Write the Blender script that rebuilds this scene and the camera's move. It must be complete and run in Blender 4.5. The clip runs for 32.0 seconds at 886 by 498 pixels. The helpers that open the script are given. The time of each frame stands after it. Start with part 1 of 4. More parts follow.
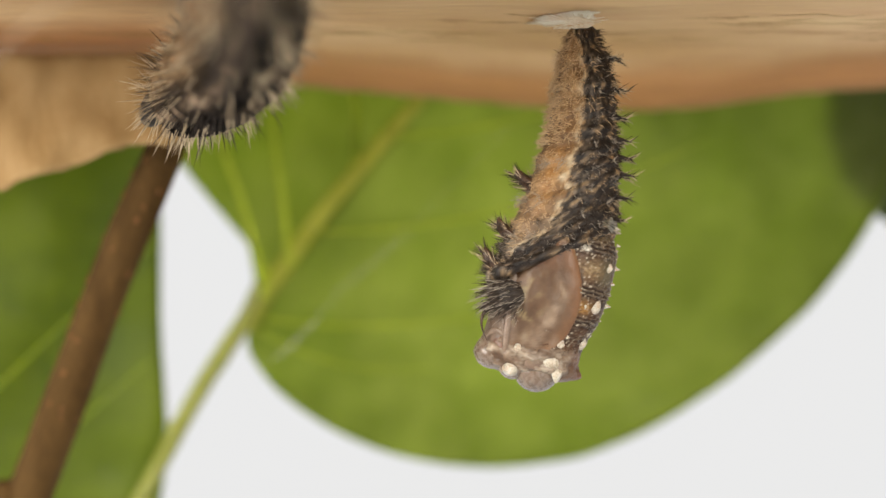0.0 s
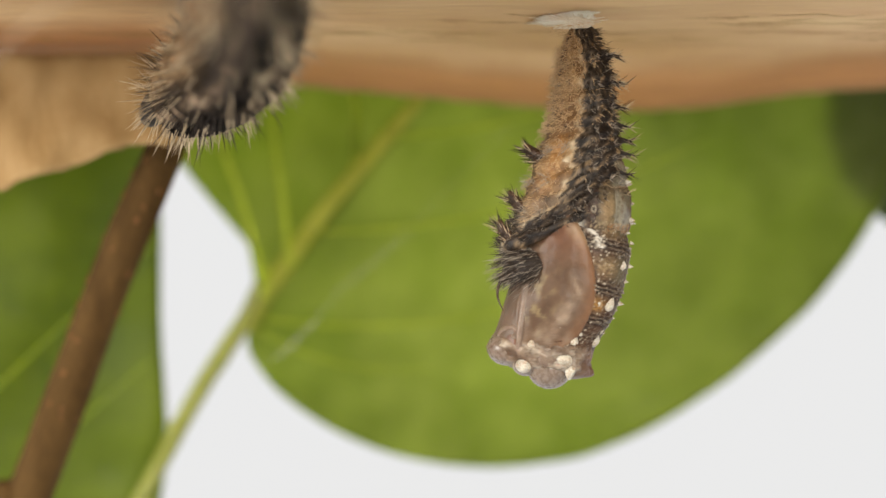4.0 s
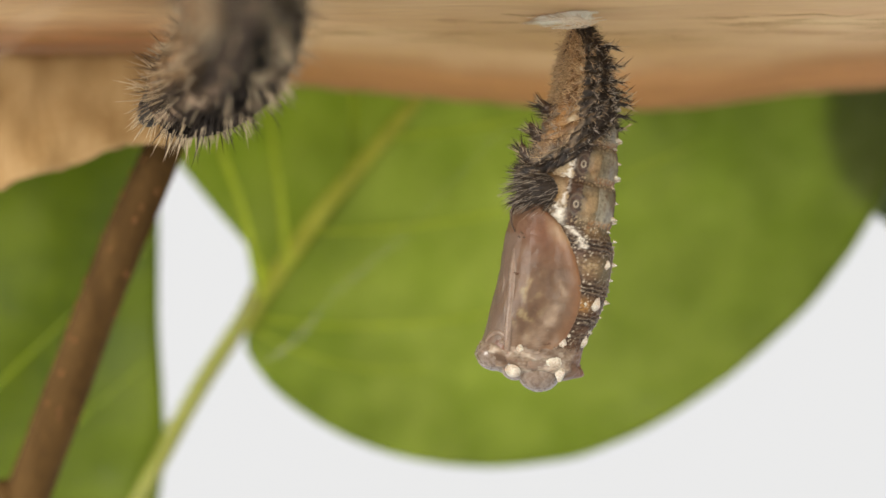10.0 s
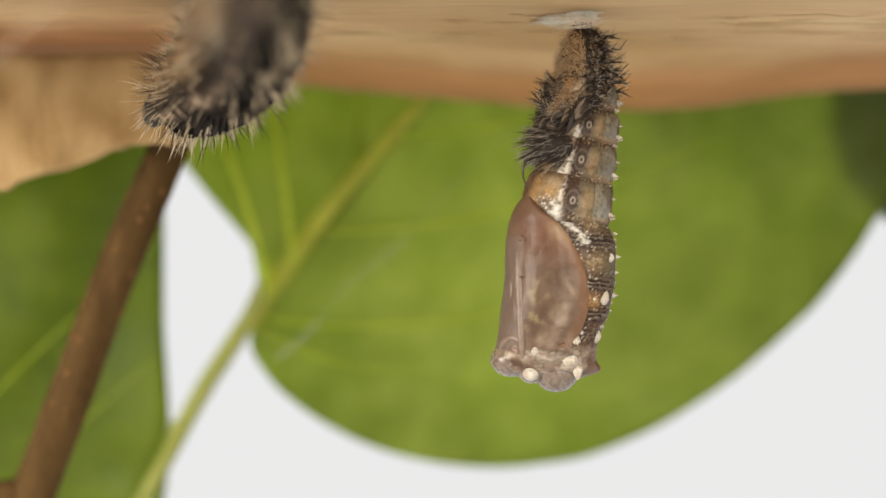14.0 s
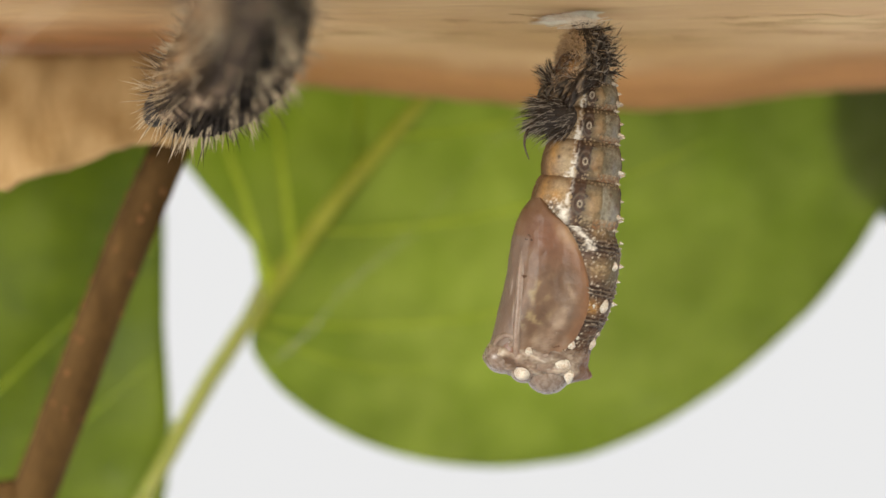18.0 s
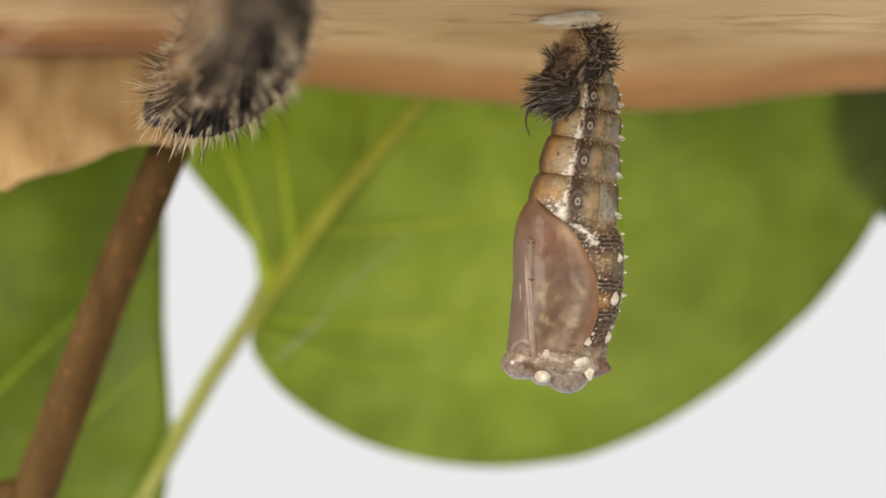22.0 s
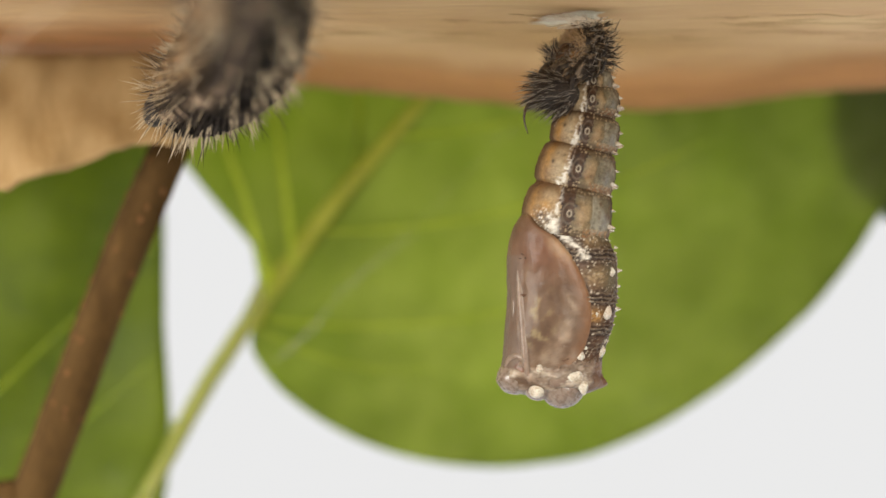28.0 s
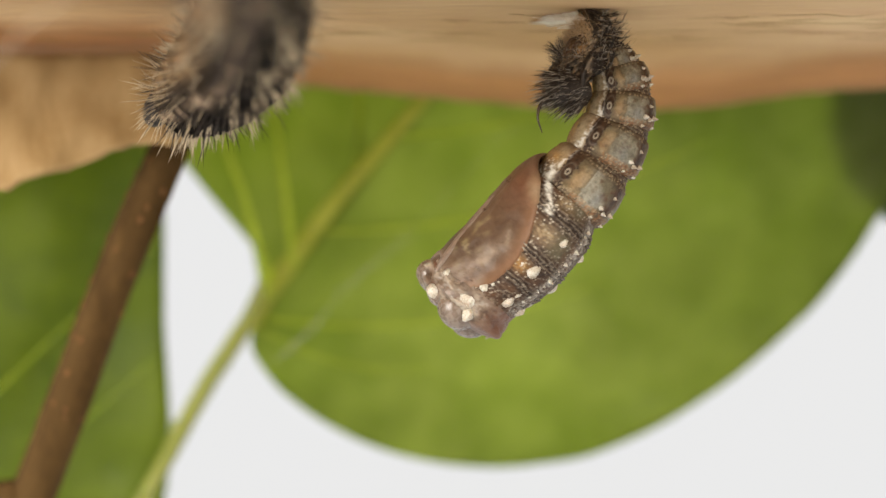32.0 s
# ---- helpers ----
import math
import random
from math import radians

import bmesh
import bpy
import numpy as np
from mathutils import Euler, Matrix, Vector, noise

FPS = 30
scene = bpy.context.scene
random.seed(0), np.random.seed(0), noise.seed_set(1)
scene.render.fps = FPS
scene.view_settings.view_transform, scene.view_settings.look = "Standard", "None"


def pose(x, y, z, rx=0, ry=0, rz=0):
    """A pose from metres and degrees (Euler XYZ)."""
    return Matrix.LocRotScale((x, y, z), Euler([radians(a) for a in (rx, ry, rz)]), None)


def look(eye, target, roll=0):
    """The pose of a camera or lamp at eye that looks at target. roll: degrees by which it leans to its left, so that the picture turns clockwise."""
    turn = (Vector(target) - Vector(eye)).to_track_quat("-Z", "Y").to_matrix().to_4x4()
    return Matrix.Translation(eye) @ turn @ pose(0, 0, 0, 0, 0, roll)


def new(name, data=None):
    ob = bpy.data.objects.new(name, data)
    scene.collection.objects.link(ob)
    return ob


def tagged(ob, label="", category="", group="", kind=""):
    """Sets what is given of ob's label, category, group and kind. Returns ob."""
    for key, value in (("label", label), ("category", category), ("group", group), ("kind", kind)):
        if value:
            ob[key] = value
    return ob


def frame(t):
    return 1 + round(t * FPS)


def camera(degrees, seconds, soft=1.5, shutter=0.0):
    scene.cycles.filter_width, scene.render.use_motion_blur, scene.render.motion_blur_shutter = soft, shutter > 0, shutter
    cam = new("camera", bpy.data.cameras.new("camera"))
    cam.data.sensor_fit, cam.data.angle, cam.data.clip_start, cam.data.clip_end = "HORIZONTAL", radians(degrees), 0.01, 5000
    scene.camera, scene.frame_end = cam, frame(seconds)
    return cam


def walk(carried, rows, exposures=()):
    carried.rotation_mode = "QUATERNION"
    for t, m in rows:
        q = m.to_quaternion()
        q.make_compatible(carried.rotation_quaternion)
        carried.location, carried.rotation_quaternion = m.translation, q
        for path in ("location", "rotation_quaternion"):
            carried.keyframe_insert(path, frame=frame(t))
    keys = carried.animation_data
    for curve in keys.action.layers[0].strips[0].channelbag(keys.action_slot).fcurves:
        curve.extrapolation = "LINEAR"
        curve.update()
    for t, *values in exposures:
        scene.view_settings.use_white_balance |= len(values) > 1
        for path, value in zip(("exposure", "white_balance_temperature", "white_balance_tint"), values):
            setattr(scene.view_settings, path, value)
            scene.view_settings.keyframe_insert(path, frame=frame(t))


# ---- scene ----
import functools

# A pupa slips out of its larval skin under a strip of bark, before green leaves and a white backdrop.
U = 0.058 / 1568            # one pixel of the camera's view, in metres, at the sharp distance
D = 0.029 / math.tan(radians(10))


def W(px, py, d=0.0):
    """Place at a pixel of the camera's view (right, down, from the upper left corner), d metres behind the sharp plane.
    """
    k = (D + d) / D
    return Vector(((px - 784) * U * k, d, (441 - py) * U * k))


# small sideways nudges of the camera stand, in view pixels
NUDGE = [(0, 0), (8, 0), (8.5, -2), (9, 0), (9.5, 0), (10, -3.5), (10.5, 3), (11, 3), (11.5, 5), (14, 5.5), (14.5, 6.5), (32, 6.5)]


def nudge(t):
    return float(np.interp(t, [r[0] for r in NUDGE], [r[1] for r in NUDGE]))


cam = camera(20, 32.0, soft=1.5)
walk(cam, [(t, pose(0, -D, 0, 90, 0, math.degrees(math.atan(s * U / D)))) for t, s in NUDGE])
cam.data.dof.use_dof = True
cam.data.dof.focus_distance = D - 0.0015
cam.data.dof.aperture_fstop = 16

# ---- light ----
world = bpy.data.worlds.new("light_tent")
scene.world = world
world.use_nodes = True
world.node_tree.nodes["Background"].inputs[0].default_value = (1.0, 0.99, 0.97, 1)
world.node_tree.nodes["Background"].inputs[1].default_value = 0.40


def area(name, eye, target, size, watts, colour):
    lamp = bpy.data.lights.new(name, "AREA")
    lamp.size, lamp.energy, lamp.color = size, watts, colour
    ob = new(name, lamp)
    ob.matrix_world = look(eye, target)
    return ob


area("softbox_key", (0.13, -0.40, 0.09), (0, 0.01, 0), 0.24, 2.0, (1.0, 0.94, 0.85))
# unseen lamp, added to brighten the left part of the leaf
area("side_fill", (-0.30, -0.18, 0.05), (0, 0.01, 0), 0.20, 1.9, (1.0, 0.96, 0.90))
scene.view_settings.exposure = 0.0


# ---- materials ----
def mat(name, dark, light, grain, rough=0.5, bump=0.3, stretch=(1, 1, 1), attr="", sss=0.0, trans=0.0, spec=0.3, coat=0.0, fine=6.0, mix=0.5, through_gain=1.0, blend="OVERLAY"):
    m = bpy.data.materials.new(name)
    m.use_nodes = True
    n, l = m.node_tree.nodes, m.node_tree.links
    b = n["Principled BSDF"]
    out = n["Material Output"]
    tc = n.new("ShaderNodeTexCoord")
    mp = n.new("ShaderNodeMapping")
    mp.inputs["Scale"].default_value = stretch
    l.new(tc.outputs["Object"], mp.inputs["Vector"])
    n1, n2 = n.new("ShaderNodeTexNoise"), n.new("ShaderNodeTexNoise")
    for k, s in ((n1, 1 / grain), (n2, fine / grain)):
        k.inputs["Scale"].default_value = s
        k.inputs["Detail"].default_value = 6
        l.new(mp.outputs[0], k.inputs["Vector"])
    add = n.new("ShaderNodeMath")
    add.operation = "ADD"
    l.new(n1.outputs[0], add.inputs[0])
    l.new(n2.outputs[0], add.inputs[1])
    ramp = n.new("ShaderNodeMapRange")
    ramp.inputs[1].default_value, ramp.inputs[2].default_value = 0.72, 1.28
    l.new(add.outputs[0], ramp.inputs[0])
    col = n.new("ShaderNodeMix")
    col.data_type = "RGBA"
    col.inputs[6].default_value, col.inputs[7].default_value = (*dark, 1), (*light, 1)
    l.new(ramp.outputs[0], col.inputs[0])
    last = col.outputs[2]
    if attr:
        at = n.new("ShaderNodeAttribute")
        at.attribute_name = attr
        mul = n.new("ShaderNodeMix")
        mul.data_type, mul.blend_type = "RGBA", blend
        mul.inputs[0].default_value = mix
        l.new(at.outputs["Color"], mul.inputs[6])
        l.new(last, mul.inputs[7])
        last = mul.outputs[2]
    l.new(last, b.inputs["Base Color"])
    rr = n.new("ShaderNodeMapRange")
    rr.inputs[3].default_value, rr.inputs[4].default_value = max(0.05, rough - 0.12), min(1, rough + 0.12)
    l.new(n2.outputs[0], rr.inputs[0])
    l.new(rr.outputs[0], b.inputs["Roughness"])
    b.inputs["Specular IOR Level"].default_value = spec
    b.inputs["Coat Weight"].default_value = coat
    b.inputs["Coat Roughness"].default_value = 0.22
    if sss:
        b.inputs["Subsurface Weight"].default_value = sss
        b.inputs["Subsurface Radius"].default_value = (1.0, 0.6, 0.4)
        b.inputs["Subsurface Scale"].default_value = 0.0006
    if bump:
        bp = n.new("ShaderNodeBump")
        bp.inputs["Strength"].default_value = bump
        bp.inputs["Distance"].default_value = grain * 0.25
        l.new(add.outputs[0], bp.inputs["Height"])
        l.new(bp.outputs[0], b.inputs["Normal"])
    if trans:
        tr = n.new("ShaderNodeBsdfTranslucent")
        gain = n.new("ShaderNodeVectorMath")
        gain.operation = "SCALE"
        gain.inputs["Scale"].default_value = through_gain
        l.new(last, gain.inputs[0])
        l.new(gain.outputs[0], tr.inputs["Color"])
        sh = n.new("ShaderNodeMixShader")
        sh.inputs[0].default_value = trans
        l.new(b.outputs[0], sh.inputs[1])
        l.new(tr.outputs[0], sh.inputs[2])
        l.new(sh.outputs[0], out.inputs["Surface"])
    return m


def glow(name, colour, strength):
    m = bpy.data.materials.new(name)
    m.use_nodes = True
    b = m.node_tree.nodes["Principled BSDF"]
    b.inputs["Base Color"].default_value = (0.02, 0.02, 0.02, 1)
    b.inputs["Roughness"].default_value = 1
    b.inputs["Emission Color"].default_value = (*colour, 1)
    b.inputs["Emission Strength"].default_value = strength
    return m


# the paper glows of itself, standing in for lamps shining on it
M_BACK = glow("white_backdrop_glow", (1, 1, 0.998), 0.80)
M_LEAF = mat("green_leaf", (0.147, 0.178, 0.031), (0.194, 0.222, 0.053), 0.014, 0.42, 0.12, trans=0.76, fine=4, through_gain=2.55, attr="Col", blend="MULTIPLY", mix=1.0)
M_LEAF2 = mat("deep_green_leaf", (0.108, 0.145, 0.012), (0.165, 0.200, 0.022), 0.014, 0.42, 0.12, trans=0.6, fine=4, through_gain=2.6)
# nearly opaque green for the unseen sheet that blocks backlight
M_BLOCKER = mat("green_backlight_blocker", (0.030, 0.052, 0.004), (0.055, 0.080, 0.008), 0.009, 0.5, 0.15, trans=0.1, fine=7, through_gain=1.0)
M_VEIN = mat("yellow_green_vein", (0.31, 0.315, 0.048), (0.43, 0.425, 0.095), 0.003, 0.5, 0.1, trans=0.55, through_gain=2.6)
M_VEINSOFT = mat("pale_green_vein", (0.25, 0.28, 0.050), (0.33, 0.35, 0.090), 0.003, 0.5, 0.1, trans=0.75, through_gain=3.0)
M_PETIOLE = mat("petiole_green", (0.155, 0.170, 0.024), (0.24, 0.25, 0.046), 0.002, 0.45, 0.1, sss=0.2)
M_TWIG = mat("brown_twig_bark", (0.048, 0.025, 0.0065), (0.098, 0.054, 0.017), 0.0016, 0.8, 0.6, (1, 1, 0.25), spec=0.1)
M_LENT = mat("rust_lenticel", (0.16, 0.065, 0.02), (0.26, 0.11, 0.035), 0.0004, 0.8, 0.4)
M_BARK = mat("tan_bark_underside", (0.36, 0.36, 0.36), (0.64, 0.64, 0.64), 0.0024, 0.62, 0.15, (0.16, 1, 1), attr="Col", fine=7, mix=0.6)
M_LIP = mat("rust_bark_edge", (0.36, 0.165, 0.066), (0.52, 0.285, 0.13), 0.0026, 0.7, 0.4, (0.3, 1, 1))
M_FLAP = mat("papery_bark_flap", (0.29, 0.178, 0.068), (0.355, 0.228, 0.094), 0.0030, 0.65, 0.15, (1, 1, 0.35))
M_SILK = mat("white_silk", (0.72, 0.62, 0.47), (0.90, 0.82, 0.68), 0.0012, 0.6, 0.3)
M_THREAD = mat("silk_thread", (0.7, 0.7, 0.68), (0.85, 0.85, 0.84), 0.0004, 0.4, 0.0, trans=0.4)
M_WING = mat("mauve_wing_case", (0.36, 0.36, 0.36), (0.62, 0.62, 0.62), 0.0016, 0.42, 0.16, attr="Col", sss=0.25, coat=0.07, fine=4, mix=0.4, spec=0.25)
M_PUPA = mat("mottled_pupa_shell", (0.30, 0.30, 0.30), (0.72, 0.72, 0.72), 0.0003, 0.46, 0.35, attr="Col", sss=0.05, coat=0.06, fine=3, mix=0.45, spec=0.22)
M_PALE = mat("pale_tubercle", (0.26, 0.20, 0.135), (0.62, 0.56, 0.46), 0.0006, 0.4, 0.3, sss=0.3, coat=0.15)
M_LOBE = mat("mauve_lobe", (0.110, 0.072, 0.048), (0.235, 0.178, 0.135), 0.0016, 0.28, 0.08, sss=0.3, coat=0.5)
M_SHEATH = mat("mauve_sheath", (0.125, 0.082, 0.056), (0.215, 0.152, 0.108), 0.0005, 0.40, 0.15, sss=0.2, coat=0.12)
M_EYE = mat("rust_eye_case", (0.085, 0.036, 0.018), (0.16, 0.078, 0.044), 0.0004, 0.4, 0.1, sss=0.1, coat=0.1)
M_RIM = mat("grey_spiracle_rim", (0.20, 0.16, 0.11), (0.36, 0.30, 0.22), 0.0003, 0.4, 0.2)
M_SKIN = mat("shed_skin_hide", (0.28, 0.28, 0.28), (0.72, 0.72, 0.72), 0.00035, 0.42, 0.6, attr="Col", mix=0.55, spec=0.3, sss=0.05, fine=3)
M_HAIRB = mat("black_bristle", (0.016, 0.010, 0.007), (0.062, 0.040, 0.026), 0.0005, 0.5, 0.0)
M_HAIRG = mat("pale_bristle", (0.40, 0.295, 0.17), (0.66, 0.53, 0.35), 0.0005, 0.4, 0.0)
M_FIBRE = mat("tan_fibre", (0.38, 0.27, 0.17), (0.52, 0.40, 0.27), 0.0005, 0.5, 0.0, trans=0.4)
M_HAIRS = mat("silver_bristle", (0.26, 0.22, 0.17), (0.46, 0.40, 0.32), 0.0005, 0.4, 0.0)
M_HAIRT = mat("tawny_bristle", (0.44, 0.28, 0.135), (0.76, 0.56, 0.33), 0.0005, 0.4, 0.0)
M_HEAD = mat("black_head_capsule", (0.009, 0.007, 0.006), (0.052, 0.040, 0.032), 0.0003, 0.45, 0.7, spec=0.25)
M_LEG = mat("dark_leg", (0.010, 0.007, 0.005), (0.10, 0.050, 0.025), 0.0005, 0.3, 0.4, coat=0.2)


# ---- building blocks ----
def mesh(name, verts, faces, smooth=True, cols=None):
    me = bpy.data.meshes.new(name)
    me.from_pydata([tuple(v) for v in verts], [], [tuple(f) for f in faces])
    if smooth:
        me.polygons.foreach_set("use_smooth", [True] * len(me.polygons))
    if cols is not None:
        ca = me.color_attributes.new("Col", "FLOAT_COLOR", "POINT")
        flat = np.ones((len(verts), 4), dtype=np.float32)
        flat[:, :3] = np.asarray(cols)[:, :3]
        ca.data.foreach_set("color", flat.ravel())
    me.update()
    return me


def part(name, me, material, parent, label="", at=None):
    """Link a mesh as one object under a thing or a part."""
    if not me.materials:
        me.materials.append(material)
    ob = new(name, me)
    ob.parent = parent
    if at is not None:
        ob.matrix_basis = at
    if label:
        tagged(ob, label)
    return ob


def thing(name, label, category, at=None, group="", kind=""):
    ob = new(name)
    ob.empty_display_size = 0.002
    if at is not None:
        ob.location = at
    return tagged(ob, label, category, group, kind)


def loft(rings, closed=True, cap=True):
    rings = [np.asarray(r, float) for r in rings]
    n = len(rings[0])
    verts = np.concatenate(rings)
    faces = []
    for i in range(len(rings) - 1):
        for j in range(n if closed else n - 1):
            k = (j + 1) % n
            faces.append((i * n + j, i * n + k, (i + 1) * n + k, (i + 1) * n + j))
    if cap and closed:
        verts = np.vstack([verts, rings[0].mean(0), rings[-1].mean(0)])
        a, b = len(verts) - 2, len(verts) - 1
        m = (len(rings) - 1) * n
        for j in range(n):
            k = (j + 1) % n
            faces.append((a, k, j))
            faces.append((b, m + j, m + k))
    return verts, faces


def join(pieces):
    verts, faces, base = [], [], 0
    for v, f in pieces:
        verts.extend(tuple(p) for p in v)
        faces.extend(tuple(i + base for i in q) for q in f)
        base += len(v)
    return verts, faces


def smooth_path(points, steps):
    """A Catmull-Rom line through the points."""
    p = [Vector(q) for q in points]
    p = [p[0] * 2 - p[1]] + p + [p[-1] * 2 - p[-2]]
    out = []
    for i in range(1, len(p) - 2):
        for s in range(steps):
            t = s / steps
            a, b, c, d = p[i - 1], p[i], p[i + 1], p[i + 2]
            out.append(0.5 * ((2 * b) + (c - a) * t + (2 * a - 5 * b + 4 * c - d) * t * t + (3 * b - a - 3 * c + d) * t ** 3))
    out.append(p[-2])
    return out


def tube(path, radii, n=8, wobble=0.0, seed=0.0, flat=1.0):
    path = [Vector(p) for p in path]
    side = None
    rings = []
    for i, p in enumerate(path):
        d = (path[min(i + 1, len(path) - 1)] - path[max(i - 1, 0)]).normalized()
        if side is None:
            side = d.cross(Vector((0.13, 1, 0.2))).normalized()
        side = (side - d * side.dot(d)).normalized()
        up = d.cross(side)
        r = radii[i] if hasattr(radii, "__len__") else radii
        ring = []
        for j in range(n):
            a = 2 * math.pi * j / n
            w = 1 + wobble * noise.noise(Vector((math.cos(a) * 1.5 + seed, math.sin(a) * 1.5, i * 0.35)))
            ring.append(p + (side * math.cos(a) + up * math.sin(a) * flat) * r * w)
        rings.append(ring)
    return loft(rings)


def bristle(p, d, length, r, droop=(0, 0, 0)):
    """A thin curved spine from p along d."""
    p, d = Vector(p), Vector(d).normalized()
    side = d.cross(Vector((0.3, 0.7, 0.61))).normalized()
    up = d.cross(side)
    verts, faces = [], []
    for k, w in ((0, 1.0), (0.5, 0.75)):
        c = p + d * length * k + Vector(droop) * length * k * k
        for j in range(3):
            a = 2.1 * j
            verts.append(c + (side * math.cos(a) + up * math.sin(a)) * r * w)
    verts.append(p + d * length + Vector(droop) * length)
    for j in range(3):
        k = (j + 1) % 3
        faces += [(j, k, 3 + k, 3 + j), (3 + j, 3 + k, 6)]
    return verts, faces


def scatter(seed):
    return random.Random(seed)


@functools.lru_cache(None)
def slopes(xs, ys):
    return [float(k) for k in np.gradient(np.asarray(ys, float), np.asarray(xs, float))]


def ease(x, xs, ys):
    """Smooth curve through a few knots."""
    m = slopes(tuple(xs), tuple(ys))
    x = min(max(float(x), xs[0]), xs[-1])
    i = min(max(bisect(xs, x) - 1, 0), len(xs) - 2)
    h = xs[i + 1] - xs[i]
    t = (x - xs[i]) / h
    return (2 * t ** 3 - 3 * t * t + 1) * ys[i] + (t ** 3 - 2 * t * t + t) * h * m[i] + (-2 * t ** 3 + 3 * t * t) * ys[i + 1] + (t ** 3 - t * t) * h * m[i + 1]


def bisect(xs, x):
    return sum(1 for k in xs if k < x)


def shade(a, b, t):
    t = min(1, max(0, t))
    return tuple(x + (y - x) * t for x, y in zip(a, b))


def bell(x, c, w):
    return math.exp(-((x - c) / w) ** 2)


# ---- backdrop ----
def backdrop():
    prof = [(0.62, 0.7), (0.62, 0.1), (0.61, -0.08), (0.57, -0.16), (0.48, -0.20), (0.3, -0.21), (-0.6, -0.21)]
    rings = [[(x, y, z) for x in np.linspace(-0.8, 0.8, 9)] for y, z in prof]
    v, f = loft(rings, closed=False, cap=False)
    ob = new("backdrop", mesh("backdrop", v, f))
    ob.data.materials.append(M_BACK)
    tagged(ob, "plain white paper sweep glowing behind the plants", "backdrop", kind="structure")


backdrop()


# ---- bark strip from which everything hangs ----
def bark_edge(px):
    return ease(px, [-500, 0, 260, 540, 760, 900, 1050, 1250, 1400, 1568, 2100], [105, 112, 118, 152, 172, 186, 194, 189, 168, 154, 146])


bark = thing("bark_strip", "tan peeled bark strip with a rust-brown edge", "bark")


def bark_strip():
    xs = np.linspace(-700, 2300, 150)
    rings, cols = [], []
    for px in xs:
        e = bark_edge(px) + 5 * noise.noise(Vector((px * 0.012, 3.1, 0))) + 2.5 * noise.noise(Vector((px * 0.06, 1.1, 0)))
        up = e - 46
        w = 6 * noise.noise(Vector((px * 0.004, 7.7, 0)))
        sect = [(-60, -0.034), (-25 + w, -0.014), (14 + w, 0.0), (48 + w * 0.6, 0.006), (82, 0.0135), (up, 0.0210), (e - 6, 0.0255)]
        pts = []
        for a, b in zip(sect[:-1], sect[1:]):
            for k in range(5):
                q = k / 5
                yy, dd = a[0] + (b[0] - a[0]) * q, a[1] + (b[1] - a[1]) * q
                n1 = noise.noise(Vector((px * 0.006, yy * 0.05, 0))) * 1.6 + noise.noise(Vector((px * 0.02, yy * 0.2, 4))) * 0.7
                pts.append(W(px, yy + n1, dd))
        pts.append(W(px, sect[-1][0], sect[-1][1]))
        top = [p + Vector((0, 0.001, 0.004)) for p in reversed(pts)]
        rings.append(pts + top)
        row = []
        for k in range(len(pts)):
            yy = np.interp(k / 5, range(7), [q[0] for q in sect])
            q = 1 / (1 + math.exp(-(yy - up + 22 + 14 * noise.noise(Vector((px * 0.006, yy * 0.02, 9)))) / 9))
            pale = 0.5 + 0.8 * noise.noise(Vector((px * 0.003, yy * 0.02, 12)))
            c = [a + (b - a) * min(1, max(0, pale)) for a, b in zip((0.53, 0.31, 0.135), (0.70, 0.46, 0.245))]
            # left of 330: shade beside the caterpillar put into the rust colour
            q = max(q, 0.85 / (1 + math.exp(-(330 - px) / 30)) / (1 + math.exp(-(yy - 52 + 16 * noise.noise(Vector((px * 0.01, 3, 3)))) / 8)))
            row.append([a + (b - a) * q for a, b in zip(c, (0.36, 0.155, 0.050) if px < 330 else (0.46, 0.215, 0.078))])
        cols += row + row[::-1]
    v, f = loft(rings)
    cols += [(0.5, 0.3, 0.2)] * 2
    part("underside", mesh("underside", v, f, cols=cols), M_BARK, bark)
    rings = []
    for px in xs:
        e = bark_edge(px) + 5 * noise.noise(Vector((px * 0.012, 3.1, 0))) + 2.5 * noise.noise(Vector((px * 0.06, 1.1, 0)))
        c = W(px, e - 12, 0.0266)
        ring = []
        for j in range(14):
            a = 2 * math.pi * j / 14
            n1 = 1 + 0.10 * noise.noise(Vector((px * 0.02, math.cos(a) * 2, math.sin(a) * 2)))
            ring.append(c + Vector((0, math.cos(a) * 0.0011 * n1, math.sin(a) * 0.00055 * n1)))
        rings.append(ring)
    v, f = loft(rings)
    part("rolled_edge", mesh("rolled_edge", v, f), M_LIP, bark, "rust-brown rolled edge of the bark")
    # papery flap that hangs below the strip
    rings = []
    for px in np.linspace(-420, 372, 100):
        low = ease(px, [-420, 0, 30, 130, 215, 260, 330, 372], [350, 336, 322, 296, 262, 256, 246, 205])
        low += 5 * noise.noise(Vector((px * 0.05, 9, 0))) + 3 * noise.noise(Vector((px * 0.2, 5, 0)))
        if 0 < px < 22:
            low += 8 * math.sin(px / 22 * math.pi)
        col = []
        for k in range(14):
            q = k / 13
            yy = 96 + (low - 96) * q
            col.append(W(px, yy, 0.0150 - 0.003 * q + 0.0007 * noise.noise(Vector((px * 0.015, yy * 0.012, 2)))))
        rings.append(col + [p + Vector((0, 0.00045, 0)) for p in reversed(col)])
    v, f = loft(rings)
    part("flap", mesh("flap", v, f), M_FLAP, bark, "pale tan papery flap with a ragged lower edge")
    # fine raised grain threads on the underside
    rnd = scatter(5)
    bits = []
